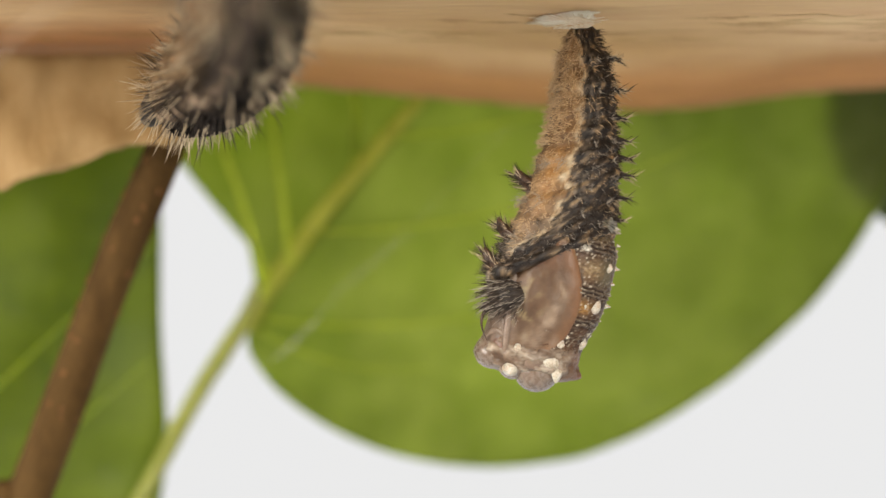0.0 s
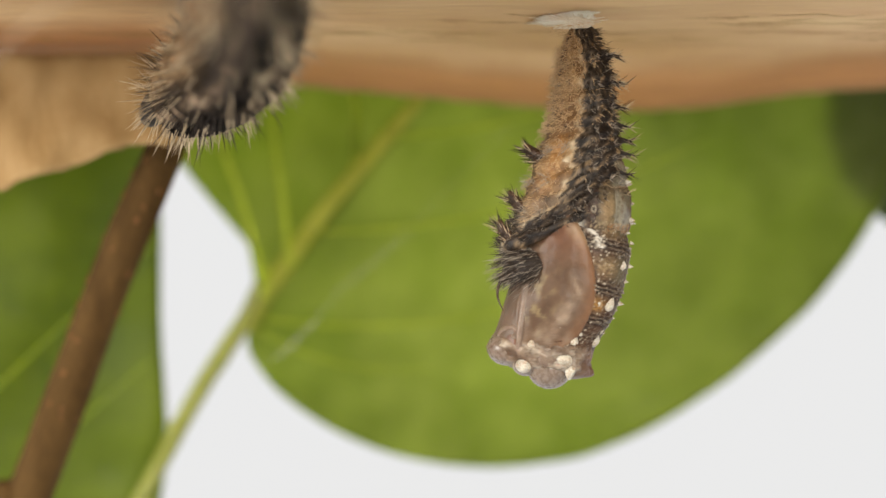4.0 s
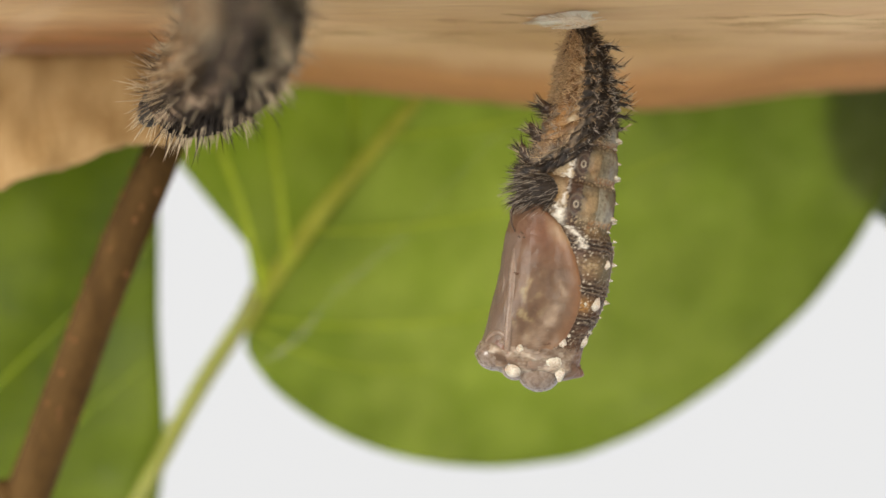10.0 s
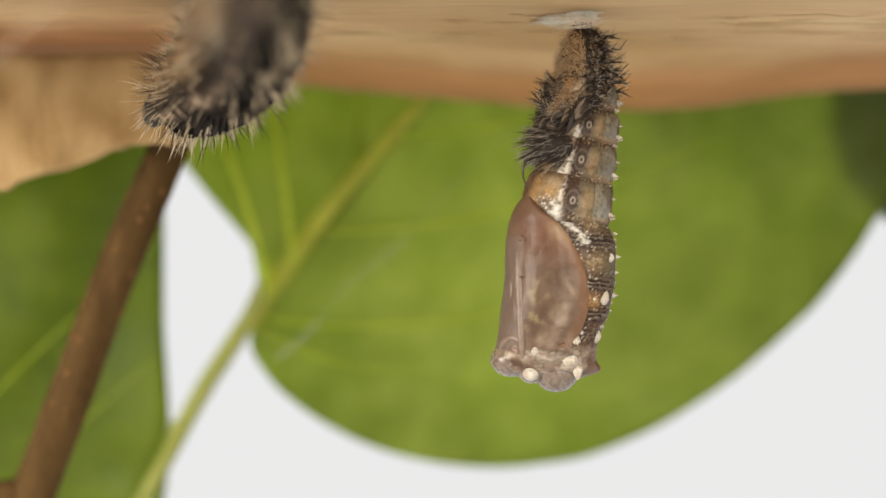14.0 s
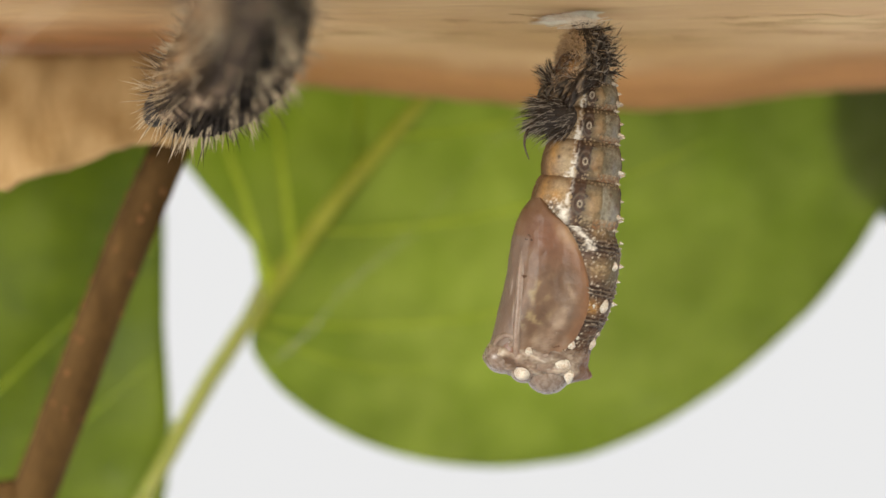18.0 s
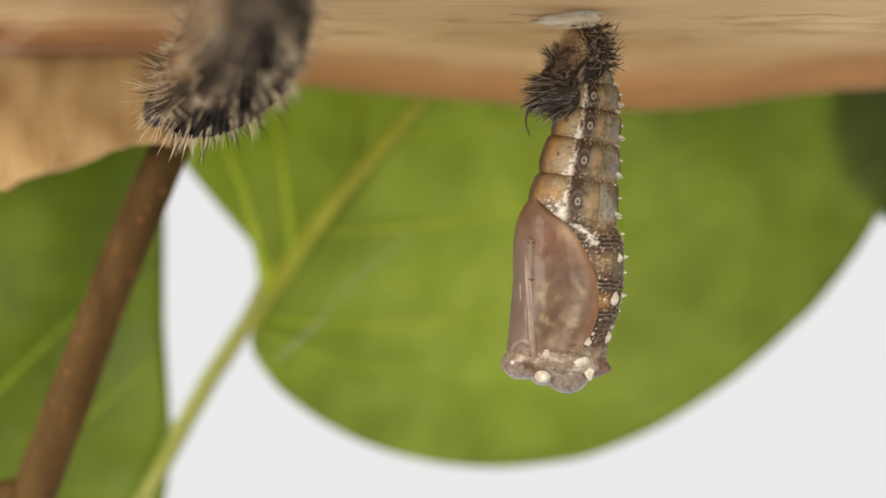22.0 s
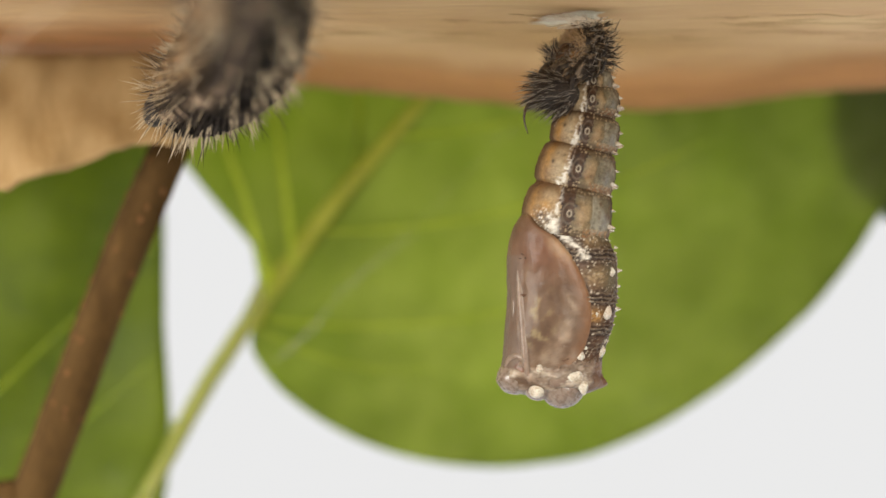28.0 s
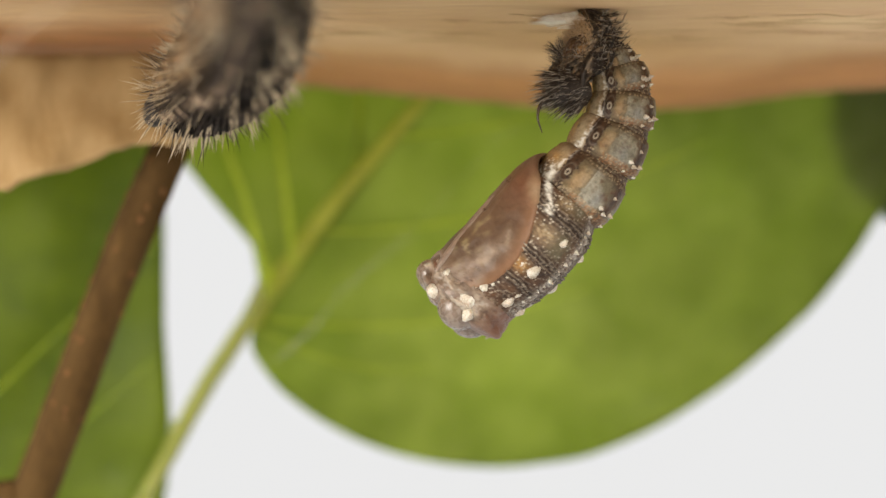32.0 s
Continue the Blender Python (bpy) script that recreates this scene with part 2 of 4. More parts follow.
    for _ in range(70):
        x0, y0 = rnd.uniform(-40, 1580), rnd.uniform(26, 72)
        ln = rnd.uniform(40, 200)
        pts = []
        for k in range(5):
            yy = y0 + 4 * noise.noise(Vector((x0 * 0.1 + k, y0, 0)))
            dd = np.interp(yy, [-60, -25, 14, 48, 82], [-0.034, -0.014, 0.0, 0.006, 0.012])
            pts.append(W(x0 + ln * k / 4, yy, dd) + Vector((0, -0.00005, 0)))
        bits.append(tube(pts, [r * U for r in (0.1, 0.5, 0.7, 0.5, 0.1)], 4))
    v, f = join(bits)
    tagged(part("grain", mesh("grain", v, f), M_FLAP, bark, "raised pale fibres of the bark"), kind="stuff")


bark_strip()


def silk_pad():
    pad = thing("silk_pad", "white silk pad spun on the bark underside", "silk", W(1010, 34, 0.0))
    base = W(1010, 34, 0.0)
    n = 28
    rings = []
    for k in (1.0, 0.8, 0.55, 0.3, 0.1):
        ring = []
        for j in range(n):
            a = 2 * math.pi * j / n
            w = 1 + 0.55 * noise.noise(Vector((math.cos(a) * 2.6, math.sin(a) * 2.6, 1)))
            px, py = 1003 + 58 * k * w * math.cos(a), 32 + 10 * k * w * math.sin(a) - 7 * k * math.cos(a)
            dd = np.interp(py, [-60, -25, 14, 48, 82], [-0.034, -0.014, 0.0, 0.006, 0.012])
            ring.append(W(px, py, dd - 0.0006 * (1 - k * k) - 0.0005) - base)
        rings.append(ring)
    v, f = loft(rings)
    part("mat", mesh("mat", v, f), M_SILK, pad)
    rnd = scatter(3)
    bits = []
    for _ in range(60):
        a, b = rnd.uniform(0, 6.28), rnd.uniform(0, 6.28)
        p = W(1003 + 62 * math.cos(a) * rnd.uniform(0.4, 1.2), 33 + 15 * math.sin(a) + 4, -0.0004) - base
        q = W(1035 + 14 * math.cos(b), 42 + 8 * math.sin(b), -0.0009) - base
        bits.append(tube([p, (p + q) / 2 + Vector((0, -0.0002, 0)), q], 0.5 * U, 4))
    v, f = join(bits)
    tagged(part("web", mesh("web", v, f), M_SILK, pad, "fine white silk strands"), kind="stuff")


silk_pad()


# ---- leafy branch behind ----
branch = thing("leafy_branch", "brown twig with broad green leaves behind the bark", "branch")


def twig():
    path = smooth_path([W(340, 130, 0.0165), W(291, 268, 0.016), W(216, 441, 0.016), W(133, 660, 0.016), W(50, 882, 0.016), W(-150, 1400, 0.02), W(-900, 5000, 0.05)], 14)
    k = len(path)
    radii = [U * (38.5 + 0.6 * math.sin(i * 0.31) + min(i, 56) * 0.10) for i in range(k)]
    v, f = tube(path, radii, 28, 0.03, 2.0)
    stem = part("stem", mesh("stem", v, f), M_TWIG, branch)
    rnd = scatter(8)
    for _ in range(20):
        i = rnd.randint(14, 62)
        p = path[i].lerp(path[i + 1], rnd.random())
        d = (path[i + 1] - path[i]).normalized()
        a = rnd.uniform(-1.35, 1.35)
        side = d.cross(Vector((0, 1, 0))).normalized()
        o = side * math.sin(a) + Vector((0, -1, 0)) * math.cos(a)
        o = (o - d * o.dot(d)).normalized()
        c = p + o * radii[i] * 1.0
        s = rnd.uniform(2.0, 4.5) * U
        across = d.cross(o)
        ring0 = [c + (d * math.cos(q) * 1.8 + across * math.sin(q)) * s for q in np.linspace(0, 5.4, 7)]
        ring1 = [x * 0.5 + c * 0.5 + o * s * 0.6 for x in ring0]
        v, f = loft([ring0, ring1])
        part("lenticel", mesh("lenticel", v, f), M_LENT, stem)


twig()


def blade_sheet(fn, nu, nv, thick):
    top = [[fn(i / (nu - 1), j / (nv - 1)) for j in range(nv)] for i in range(nu)]
    rings = [r + [p + Vector((0, thick, 0)) for p in reversed(r)] for r in top]
    return loft(rings)


def big_leaf():
    d0 = 0.030
    bx, by = 440, 578
    ux, uy = 0.610, -0.793
    vx, vy = 0.793, 0.610

    def depth(u, v):
        return d0 + 0.0000075 * abs(v) - 0.000004 * u + 0.0007 * noise.noise(Vector((u * 0.006, v * 0.006, 5)))

    def lp(u, v, off=0.0):
        return W(bx + ux * u + vx * v, by + uy * u + vy * v, depth(u, v) + off)

    angs = [0, 20, 41, 48, 56, 64.5, 72.5, 82, 93.5, 106.5, 122, 149]
    rads = [1500, 1350, 1146, 1034, 897, 765, 650, 505, 346, 204, 105, 26]

    def right(q, s):
        a = 149 * q
        r = ease(a, angs, rads) * (0.0005 + 0.9995 * s)
        r *= 1 + 0.006 * noise.noise(Vector((a * 0.25, 1, 0))) * s
        return lp(r * math.cos(radians(a)), r * math.sin(radians(a)))

    def left(s, q):
        u = -5 + 1400 * s
        w = ease(u, [-5, 60, 84, 115, 150, 240, 500, 900, 1395], [2, 30, 56, 92, 262, 330, 420, 400, 5])
        return lp(u, -w * q)

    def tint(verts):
        """Brighter patch painted into the colour mid-leaf, standing in for light; plus random mottling."""
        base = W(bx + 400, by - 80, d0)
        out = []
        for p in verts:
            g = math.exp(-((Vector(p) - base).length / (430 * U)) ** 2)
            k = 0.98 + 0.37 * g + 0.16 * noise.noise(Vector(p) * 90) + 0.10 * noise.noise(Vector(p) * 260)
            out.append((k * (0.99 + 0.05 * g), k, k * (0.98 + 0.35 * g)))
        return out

    v1, f1 = blade_sheet(right, 110, 36, 0.0002)
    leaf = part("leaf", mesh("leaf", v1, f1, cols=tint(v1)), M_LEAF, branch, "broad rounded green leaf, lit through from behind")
    v1, f1 = blade_sheet(left, 60, 16, 0.0002)
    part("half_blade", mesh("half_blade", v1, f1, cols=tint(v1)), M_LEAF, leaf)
    path = [lp(u, -float(np.interp(u, [-10, 0, 60, 250, 500, 1300], [5, 6, 13, 19, 5, 0])), -0.0003) for u in np.linspace(-10, 1300, 40)]
    v1, f1 = tube(path, [U * 1.15 * max(4, 18 - 0.013 * u) for u in np.linspace(-10, 1300, 40)], 10)
    part("midrib", mesh("midrib", v1, f1), M_VEIN, leaf, "yellow-green midrib")
    for u0, a, ln, r in ((20, 62, 620, 4), (210, 52, 700, 4), (420, 48, 700, 4), (5, 88, 330, 3.5), (620, 42, 640, 4)):
        path = []
        for k in range(14):
            q = k / 13
            aa = radians(a * (1 - 0.25 * q))
            path.append(lp(u0 + math.cos(aa) * ln * q, math.sin(aa) * ln * q, -0.0001))
        v1, f1 = tube(path, [U * r * 1.15 * (1 - 0.7 * k / 13) for k in range(14)], 6)
        part("side_vein", mesh("side_vein", v1, f1), M_VEINSOFT, leaf)
    for line in (((470, 528), (448, 430), (424, 345), (396, 268), (380, 200)), ((512, 470), (503, 380), (488, 270), (476, 170)), ((622, 320), (632, 240), (627, 160)), ((478, 500), (462, 466), (446, 440))):
        path = smooth_path([W(x, y, d0 - 0.0012) for x, y in line], 6)
        v1, f1 = tube(path, [U * np.interp(k, [0, len(path)], [7.5, 5.5]) for k in range(len(path))], 6)
        part("side_vein", mesh("side_vein", v1, f1), M_VEINSOFT, leaf)
    # unseen leaf shape, added close behind to keep backlight from the upper corner
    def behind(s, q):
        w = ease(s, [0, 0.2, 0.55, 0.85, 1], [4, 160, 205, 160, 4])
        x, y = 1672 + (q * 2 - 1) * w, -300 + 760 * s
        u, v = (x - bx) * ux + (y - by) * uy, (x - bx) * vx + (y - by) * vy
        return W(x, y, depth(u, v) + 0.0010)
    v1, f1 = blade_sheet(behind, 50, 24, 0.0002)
    blocker = part("leaf", mesh("leaf", v1, f1), M_BLOCKER, branch, "unseen dark leaf shape added behind the broad leaf to block backlight")
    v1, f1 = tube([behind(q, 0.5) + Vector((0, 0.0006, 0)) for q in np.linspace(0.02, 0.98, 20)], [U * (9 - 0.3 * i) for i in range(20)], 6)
    part("midrib", mesh("midrib", v1, f1), M_BLOCKER, blocker)
    # petiole down to the twig
    path = smooth_path([W(464, 503, 0.0294), W(437, 560, 0.0295), W(411, 601, 0.0295), W(360, 680, 0.029), W(317, 757, 0.0285), W(250, 881, 0.027), W(115, 1120, 0.026), W(-160, 1430, 0.0225)], 10)
    v1, f1 = tube(path, [U * (17.0 + 2.0 * abs(math.sin(i * 0.06))) for i in range(len(path))], 12, 0.04)
    pet = part("petiole", mesh("petiole", v1, f1), M_PETIOLE, branch, "slender yellow-green leaf stalk")
    v1, f1 = tube([W(328, 752, 0.028), W(308, 752, 0.028), W(295, 750, 0.028)], [U * 9, U * 10, U * 3], 8)
    part("bud", mesh("bud", v1, f1), M_PETIOLE, pet)


big_leaf()


def side_leaf():
    d0 = 0.026

    def half(sign):
        def fn(s, q):
            y = 215 + 1100 * s
            w = ease(s, [0, 0.06, 0.12, 0.3, 0.6, 0.85, 1], [352, 353, 354, 354, 356, 260, 3]) if sign > 0 else ease(s, [0, 0.06, 0.12, 0.3, 0.6, 0.85, 1], [60, 150, 220, 280, 260, 150, 3])
            x = -70 + sign * w * q
            return W(x, y, d0 + 0.000012 * w * q + 0.0006 * noise.noise(Vector((x * 0.008, y * 0.006, 8))))
        return fn

    v1, f1 = blade_sheet(half(1), 50, 16, 0.0002)
    leaf = part("leaf", mesh("leaf", v1, f1), M_LEAF2, branch, "long deep green leaf behind the twig")
    v1, f1 = blade_sheet(half(-1), 50, 16, 0.0002)
    part("half_blade", mesh("half_blade", v1, f1), M_LEAF2, leaf)
    path = [W(-70, y, d0 - 0.0004) for y in np.linspace(215, 1300, 20)]
    v1, f1 = tube(path, [U * 1.15 * (9 - 0.3 * i) for i in range(20)], 8)
    part("midrib", mesh("midrib", v1, f1), M_VEIN, leaf, "yellow-green midrib")
    for y0, sx in ((560, -1), (760, -1), (960, 1), (760, 1)):
        path = [W(-70 + sx * 345 * q, y0 - 330 * q ** 0.9, d0 + 0.000012 * 345 * q - 0.0002) for q in np.linspace(0, 1, 10)]
        v1, f1 = tube(path, [U * 1.15 * (2.4 - 1.6 * q) for q in np.linspace(0, 1, 10)], 6)
        part("side_vein", mesh("side_vein", v1, f1), M_VEINSOFT, leaf)


side_leaf()


def threads():
    for i, (a, b, r) in enumerate((((478, 640), (572, 552), 0.45), ((560, 560), (905, 222), 0.22), ((585, 520), (735, 410), 0.28), ((490, 636), (560, 572), 0.5))):
        t = thing("silk_thread", "fine white silk thread stretched before the leaf", "silk thread", W(*a, 0.0265), "silk threads")
        p, q = W(*a, 0.0265) - t.location, W(*b, 0.0265) - t.location
        path = [p.lerp(q, k / 8) + Vector((0, 0, -0.00008 * math.sin(k / 8 * math.pi))) for k in range(9)]
        v, f = tube(path, r * U, 5)
        part("strand", mesh("strand", v, f), M_THREAD, t)


threads()


def near_fibre():
    # depth chosen to fit the camera's view, for a wide soft streak
    t = thing("silk_thread", "pale loose fibre set near the camera so that it blurs wide", "silk thread", W(10, 100, -0.036), "silk threads")
    path = smooth_path([W(x, y, -0.036) - t.location for x, y in ((-90, 200), (5, 84), (50, 42), (110, -2), (190, -70))], 8)
    v, f = tube(path, 2.4 * U, 6, 0.3)
    part("strand", mesh("strand", v, f), M_FIBRE, t)


near_fibre()


# ---- hairy caterpillar waiting beside ----
def hanging_caterpillar():
    rnd = scatter(21)
    pts = [W(430, -150, -0.038), W(436, -50, -0.031), W(438, 32, -0.019), W(412, 100, -0.0105), W(368, 146, -0.0040), W(322, 174, -0.0010), W(290, 184, -0.0005)]
    path = smooth_path(pts, 12)
    n = len(path)
    rad = [ease(i / (n - 1), [0, 0.3, 0.55, 0.75, 0.9, 1], [84, 96, 99, 84, 63, 40]) for i in range(n)]
    cat = thing("hanging_caterpillar", "black caterpillar with pale bristles curled under the bark", "caterpillar", pts[2])
    o = pts[2]
    segs = 9
    per = (n - 1) // segs
    for s in range(segs):
        i0, i1 = s * per, min(n - 1, (s + 1) * per + 1)
        rings, cols = [], []
        m = 8
        for k in range(m + 1):
            q = k / m
            x = i0 + (i1 - i0) * q
            i = min(int(x), n - 2)
            p = path[i].lerp(path[i + 1], x - i)
            d = (path[i + 1] - path[i]).normalized()
            r = np.interp(x, range(n), rad) * U * (0.88 + 0.12 * math.sin(q * math.pi) ** 0.6)
            a1 = d.cross(Vector((0, 1, 0))).normalized()
            a2 = d.cross(a1)
            ring = []
            for j in range(30):
                a = 2 * math.pi * j / 30
                w = 1 + 0.05 * noise.noise(Vector((a * 2, x * 0.6, 3)))
                ring.append(p + (a1 * math.cos(a) + a2 * math.sin(a)) * r * w - o)
                stripe = bell(math.cos(a), 0.30, 0.13) + 0.9 * bell(math.cos(a), -0.40, 0.12)
                sp = noise.noise(Vector((a * 6, x * 2.2, 7)))
                g = 0.007 + (0.20 if s < 4 else 0.36) * stripe * max(0, 0.55 + sp) + (0.10 if sp > 0.35 else 0)
                flank = min(1, max(0, (-0.02 - math.cos(a)) * 3)) * (0.75 + 0.9 * sp)
                band = 0.55 + 0.45 * math.sin(math.pi * q)
                c = shade((g * band, g * 0.70 * band, g * 0.46 * band), (0.25, 0.16, 0.082), flank)
                c = shade(c, (0.42, 0.16, 0.035), 3 * (noise.noise(Vector((a * 2.2, x * 0.8, 1))) - 0.3) * (math.cos(a) < -0.4))
                cols.append(c)
            rings.append(ring)
        v, f = loft(rings)
        cols += [(0.02, 0.016, 0.012)] * 2
        seg = part("segment", mesh("segment", v, f, cols=cols), M_CATER, cat)
        lights, darks = [], []
        i = (i0 + i1) // 2
        d = (path[min(i + 1, n - 1)] - path[i - 1]).normalized()
        a1 = d.cross(Vector((0, 1, 0))).normalized()
        a2 = d.cross(a1)
        for _ in range(190 if s < 6 else 120):
            x = rnd.uniform(i0, i1)
            p = path[min(int(x), n - 1)]
            r = np.interp(x, range(n), rad) * U
            a = rnd.uniform(0, 2 * math.pi)
            out = a1 * math.cos(a) + a2 * math.sin(a)
            way = out + d * rnd.uniform(0.0, 0.9) + Vector((rnd.uniform(-.25, .25), rnd.uniform(-.25, .25), rnd.uniform(-.3, .2)))
            big = rnd.random() < (0.14 if s < 6 and -0.1 < math.cos(a) < 0.7 else 0.66)
            (lights if big else darks).append(bristle(p + out * r * 0.93 - o, way, rnd.uniform(18, 34 + 40 * rnd.random()) * U, rnd.uniform(0.7, 1.6) * U, (rnd.uniform(-.15, .15), 0, rnd.uniform(-.2, .05))))
        v, f = join(lights)
        tagged(part("bristles", mesh("bristles", v, f), M_HAIRG, seg, "long straw-coloured bristles"), kind="stuff")
        v, f = join(darks)
        tagged(part("dark_bristles", mesh("dark_bristles", v, f), M_HAIRB, seg, "fine black bristles"), kind="stuff")
    # head
    c = pts[-1] + Vector((-0.0003, 0, -0.00003)) - o
    rings = []
    for k in range(13):
        a = math.pi * k / 12
        rings.append([c + Vector((-math.cos(a) * 34, 0, -math.cos(a) * 8)) * U + Vector((0.2 * math.cos(b), math.sin(b), math.cos(b))) * math.sin(a) * 40 * U for b in np.linspace(0, 2 * math.pi, 25)[:-1]])
    v, f = loft(rings)
    head = part("head", mesh("head", v, f), M_HEAD, cat, "glossy black head capsule")
    bits = []
    for _ in range(70):
        q = Vector((rnd.uniform(-1, 0.3), rnd.uniform(-1, 0.5), rnd.uniform(-1, 0.8))).normalized()
        bits.append(bristle(c + Vector((q.x * 32, q.y * 38, q.z * 38)) * U, q + Vector((-0.2, -0.2, -0.3)), rnd.uniform(18, 52) * U, 1.2 * U))
    v, f = join(bits)
    tagged(part("bristles", mesh("bristles", v, f), M_HAIRG, head, "long straw-coloured bristles"), kind="stuff")
    return cat


M_CATER = mat("caterpillar_skin", (0.15, 0.15, 0.15), (0.75, 0.75, 0.75), 0.0003, 0.9, 0.6, attr="Col", mix=0.4, spec=0.05)
hanging_caterpillar()

# ---- the pupa ----
ANCHOR = W(1045, 45, 0.0)
pupa = thing("pupa", "mottled brown butterfly pupa hanging by its tail under the bark", "pupa", ANCHOR)
RX, RY = 990, 540          # centre of the fore body, in view pixels

ROWS_Y = [340, 356, 372, 385, 400, 430, 470, 520, 560, 600, 625, 640, 655, 664, 672, 680]
LEFT_X = [950, 938, 927, 919, 913, 909, 909, 908, 904, 901, 897, 893, 890, 896, 914, 950]
RIGHT_X = [1040, 1052, 1066, 1084, 1090, 1095, 1098, 1096, 1089, 1076, 1073, 1075, 1076, 1068, 1050, 1012]
HALF_D = [56, 63, 70, 75, 78, 80, 80, 79, 77, 75, 73, 71, 68, 60, 46, 22]
WING_Y = [346, 358, 370, 382, 392, 400, 415, 430, 450, 470, 500, 540, 575, 600, 616, 632]
WING_X = [942, 946, 952, 964, 979, 990, 1004, 1017, 1030, 1040, 1051, 1055, 1049, 1040, 1028, 1008]


@functools.lru_cache(None)
def section(y):
    l, r, h = (ease(y, ROWS_Y, k) for k in (LEFT_X, RIGHT_X, HALF_D))
    return (l + r) / 2 - RX, (r - l) / 2, h


def surface(y, phi, off=0.0):
    """Point on the fore body; phi in degrees from the back (0) over the near flank (90) to the belly (180)."""
    cx, a, h = section(y)
    c, s = math.cos(radians(phi)), math.sin(radians(phi))
    e = 0.86
    x = cx + (a + off) * math.copysign(abs(c) ** e, c)
    d = -(h + off) * math.copysign(abs(s) ** e, s)
    return Vector((x, d, RY - y))


def turn_at(x, y):
    """The angle round the fore body at which its flank lies at x in the camera's view."""
    cx, a, h = section(y)
    c = min(1, max(-1, (x - RX - cx) / a))
    return math.degrees(math.acos(math.copysign(abs(c) ** (1 / 0.86), c)))


def fbm(v, s=1.0):
    return noise.fractal(Vector(v) * s, 1.0, 2.0, 4)


DARK, BROWN, TAN, BUFF = (0.022, 0.011, 0.006), (0.080, 0.038, 0.017), (0.180, 0.100, 0.040), (0.255, 0.178, 0.092)
WHITE, MAUVE, OLIVE, ROSE = (0.58, 0.54, 0.46), (0.086, 0.048, 0.025), (0.098, 0.080, 0.044), (0.138, 0.083, 0.048)
ORANGE, CREAM = (0.30, 0.155, 0.042), (0.44, 0.38, 0.29)


def fore_body():
    def shell(ys, upper):
        rings, cols = [], []
        for y in ys:
            ring = []
            fold = max(bell(y, 428, 15), bell(y, 505, 13), 0.8 * bell(y, 560, 13), 0.6 * bell(y, 590, 8))
            for j in range(190):
                phi = 360 * j / 190
                f = phi if phi <= 180 else 360 - phi
                p0 = surface(y, phi)
                s = fbm((p0.x * 0.05, p0.y * 0.05, y * 0.07))
                s2 = fbm((p0.x * 0.16, p0.y * 0.16, y * 0.22 + 3))
                s3 = noise.noise(Vector((p0.x * 0.045, p0.y * 0.045, y * 0.06 + 8)))
                wave = math.sin(y * 0.80 + 2.4 * s + 0.03 * f)
                if upper:
                    off = 1.5 * wave * fold + 3.5 * s2 * (0.35 + fold) - 9 * max(0, min(1, (434 - y) / 30))
                else:
                    off = 6.5 * s3 * min(1, max(0, (y - 622) / 20)) + 1.5 * s2 + (2 - 3 * min(1, max(0, (634 - y) / 22))) * min(1, max(0, (f - 62) / 12)) + 5 * bell(y, 657, 11) * max(0, 1 - f / 24)
                ring.append(surface(y, phi, off))
                if upper:
                    g = f + 5 * s
                    c = shade(BROWN, DARK, 0.35 + 0.8 * s)
                    c = shade(c, OLIVE, 0.9 * bell(g, 30, 16) * (1 - fold) * (y < 500))
                    panel = bell(g, 55, 13) * max(bell(y, 465, 15), 0.9 * bell(y, 534, 13), 0.7 * bell(y, 404, 14))
                    c = shade(c, shade(BUFF, ORANGE, (y - 490) / 40), 1.25 * panel * (0.8 + 0.8 * s2))
                    c = shade(c, shade(DARK, (0.15, 0.115, 0.08), max(0, wave + 0.8 * s2)), fold * min(1, 1.3 - 0.4 * s2) * (f < 95))
                    grain = noise.voronoi(Vector((p0.x, p0.y, y)) / 6.0)[0]
                    c = shade(c, CREAM, 2.5 * max(0, 0.34 - grain[0]) * (0.5 + bell(g, 66, 18)) * (f < 95) * 2.0)
                    line = bell(f, 88 - (y - 395) * 0.50 + 3 * math.sin(y * 0.13), 4.5)
                    c = shade(c, WHITE, 1.2 * line * (y < 436) * (0.75 + 1.5 * s2))
                    c = shade(c, (0.42, 0.37, 0.30), 0.8 * max(0, 1 - f / 12) * (0.4 + 1.2 * s2))
                    if f > 150:
                        c = shade(c, MAUVE, 0.9)
                else:
                    c = shade(MAUVE, (0.20, 0.142, 0.098), 0.45 + 1.1 * s3 + 0.5 * s)
                    c = shade(c, CREAM, 0.9 * max(0, 0.5 * s2 + 1.1 * s3 - 0.26))
                    pale = 0.9 * bell(p0.x + RX, 1026, 24) * bell(y, 647, 14) + 0.6 * bell(p0.x + RX, 966, 16) * bell(y, 634, 12)
                    c = shade(c, (0.36, 0.30, 0.23), pale * (f < 180) * (0.7 + s2))
                    c = shade(c, DARK, 0.8 * max(0, -s2 - 0.22) + 0.8 * max(0, -s3 - 0.22))
                    c = shade(c, (0.15, 0.072, 0.046), 0.9 * max(0, 1 - f / 46) * (y > 616))
                    c = shade(c, (0.26, 0.215, 0.18), 0.9 * (y - 664) / 20)
                cols.append(c)
            rings.append([p * U for p in ring])
        v, f = loft(rings)
        return v, f, cols + [DARK, ROSE]

    v, f, cols = shell(np.linspace(392, 616, 130), True)
    body = part("fore_body", mesh("fore_body", v, f, cols=cols), M_PUPA, pupa, "brown thorax of the pupa with ridged back")
    v, f, cols = shell(np.concatenate([np.linspace(608, 645, 24), np.linspace(647, 680, 26)]), False)
    part("head_case", mesh("head_case", v, f, cols=cols), M_WING, body, "glossy lumpy mauve head case")

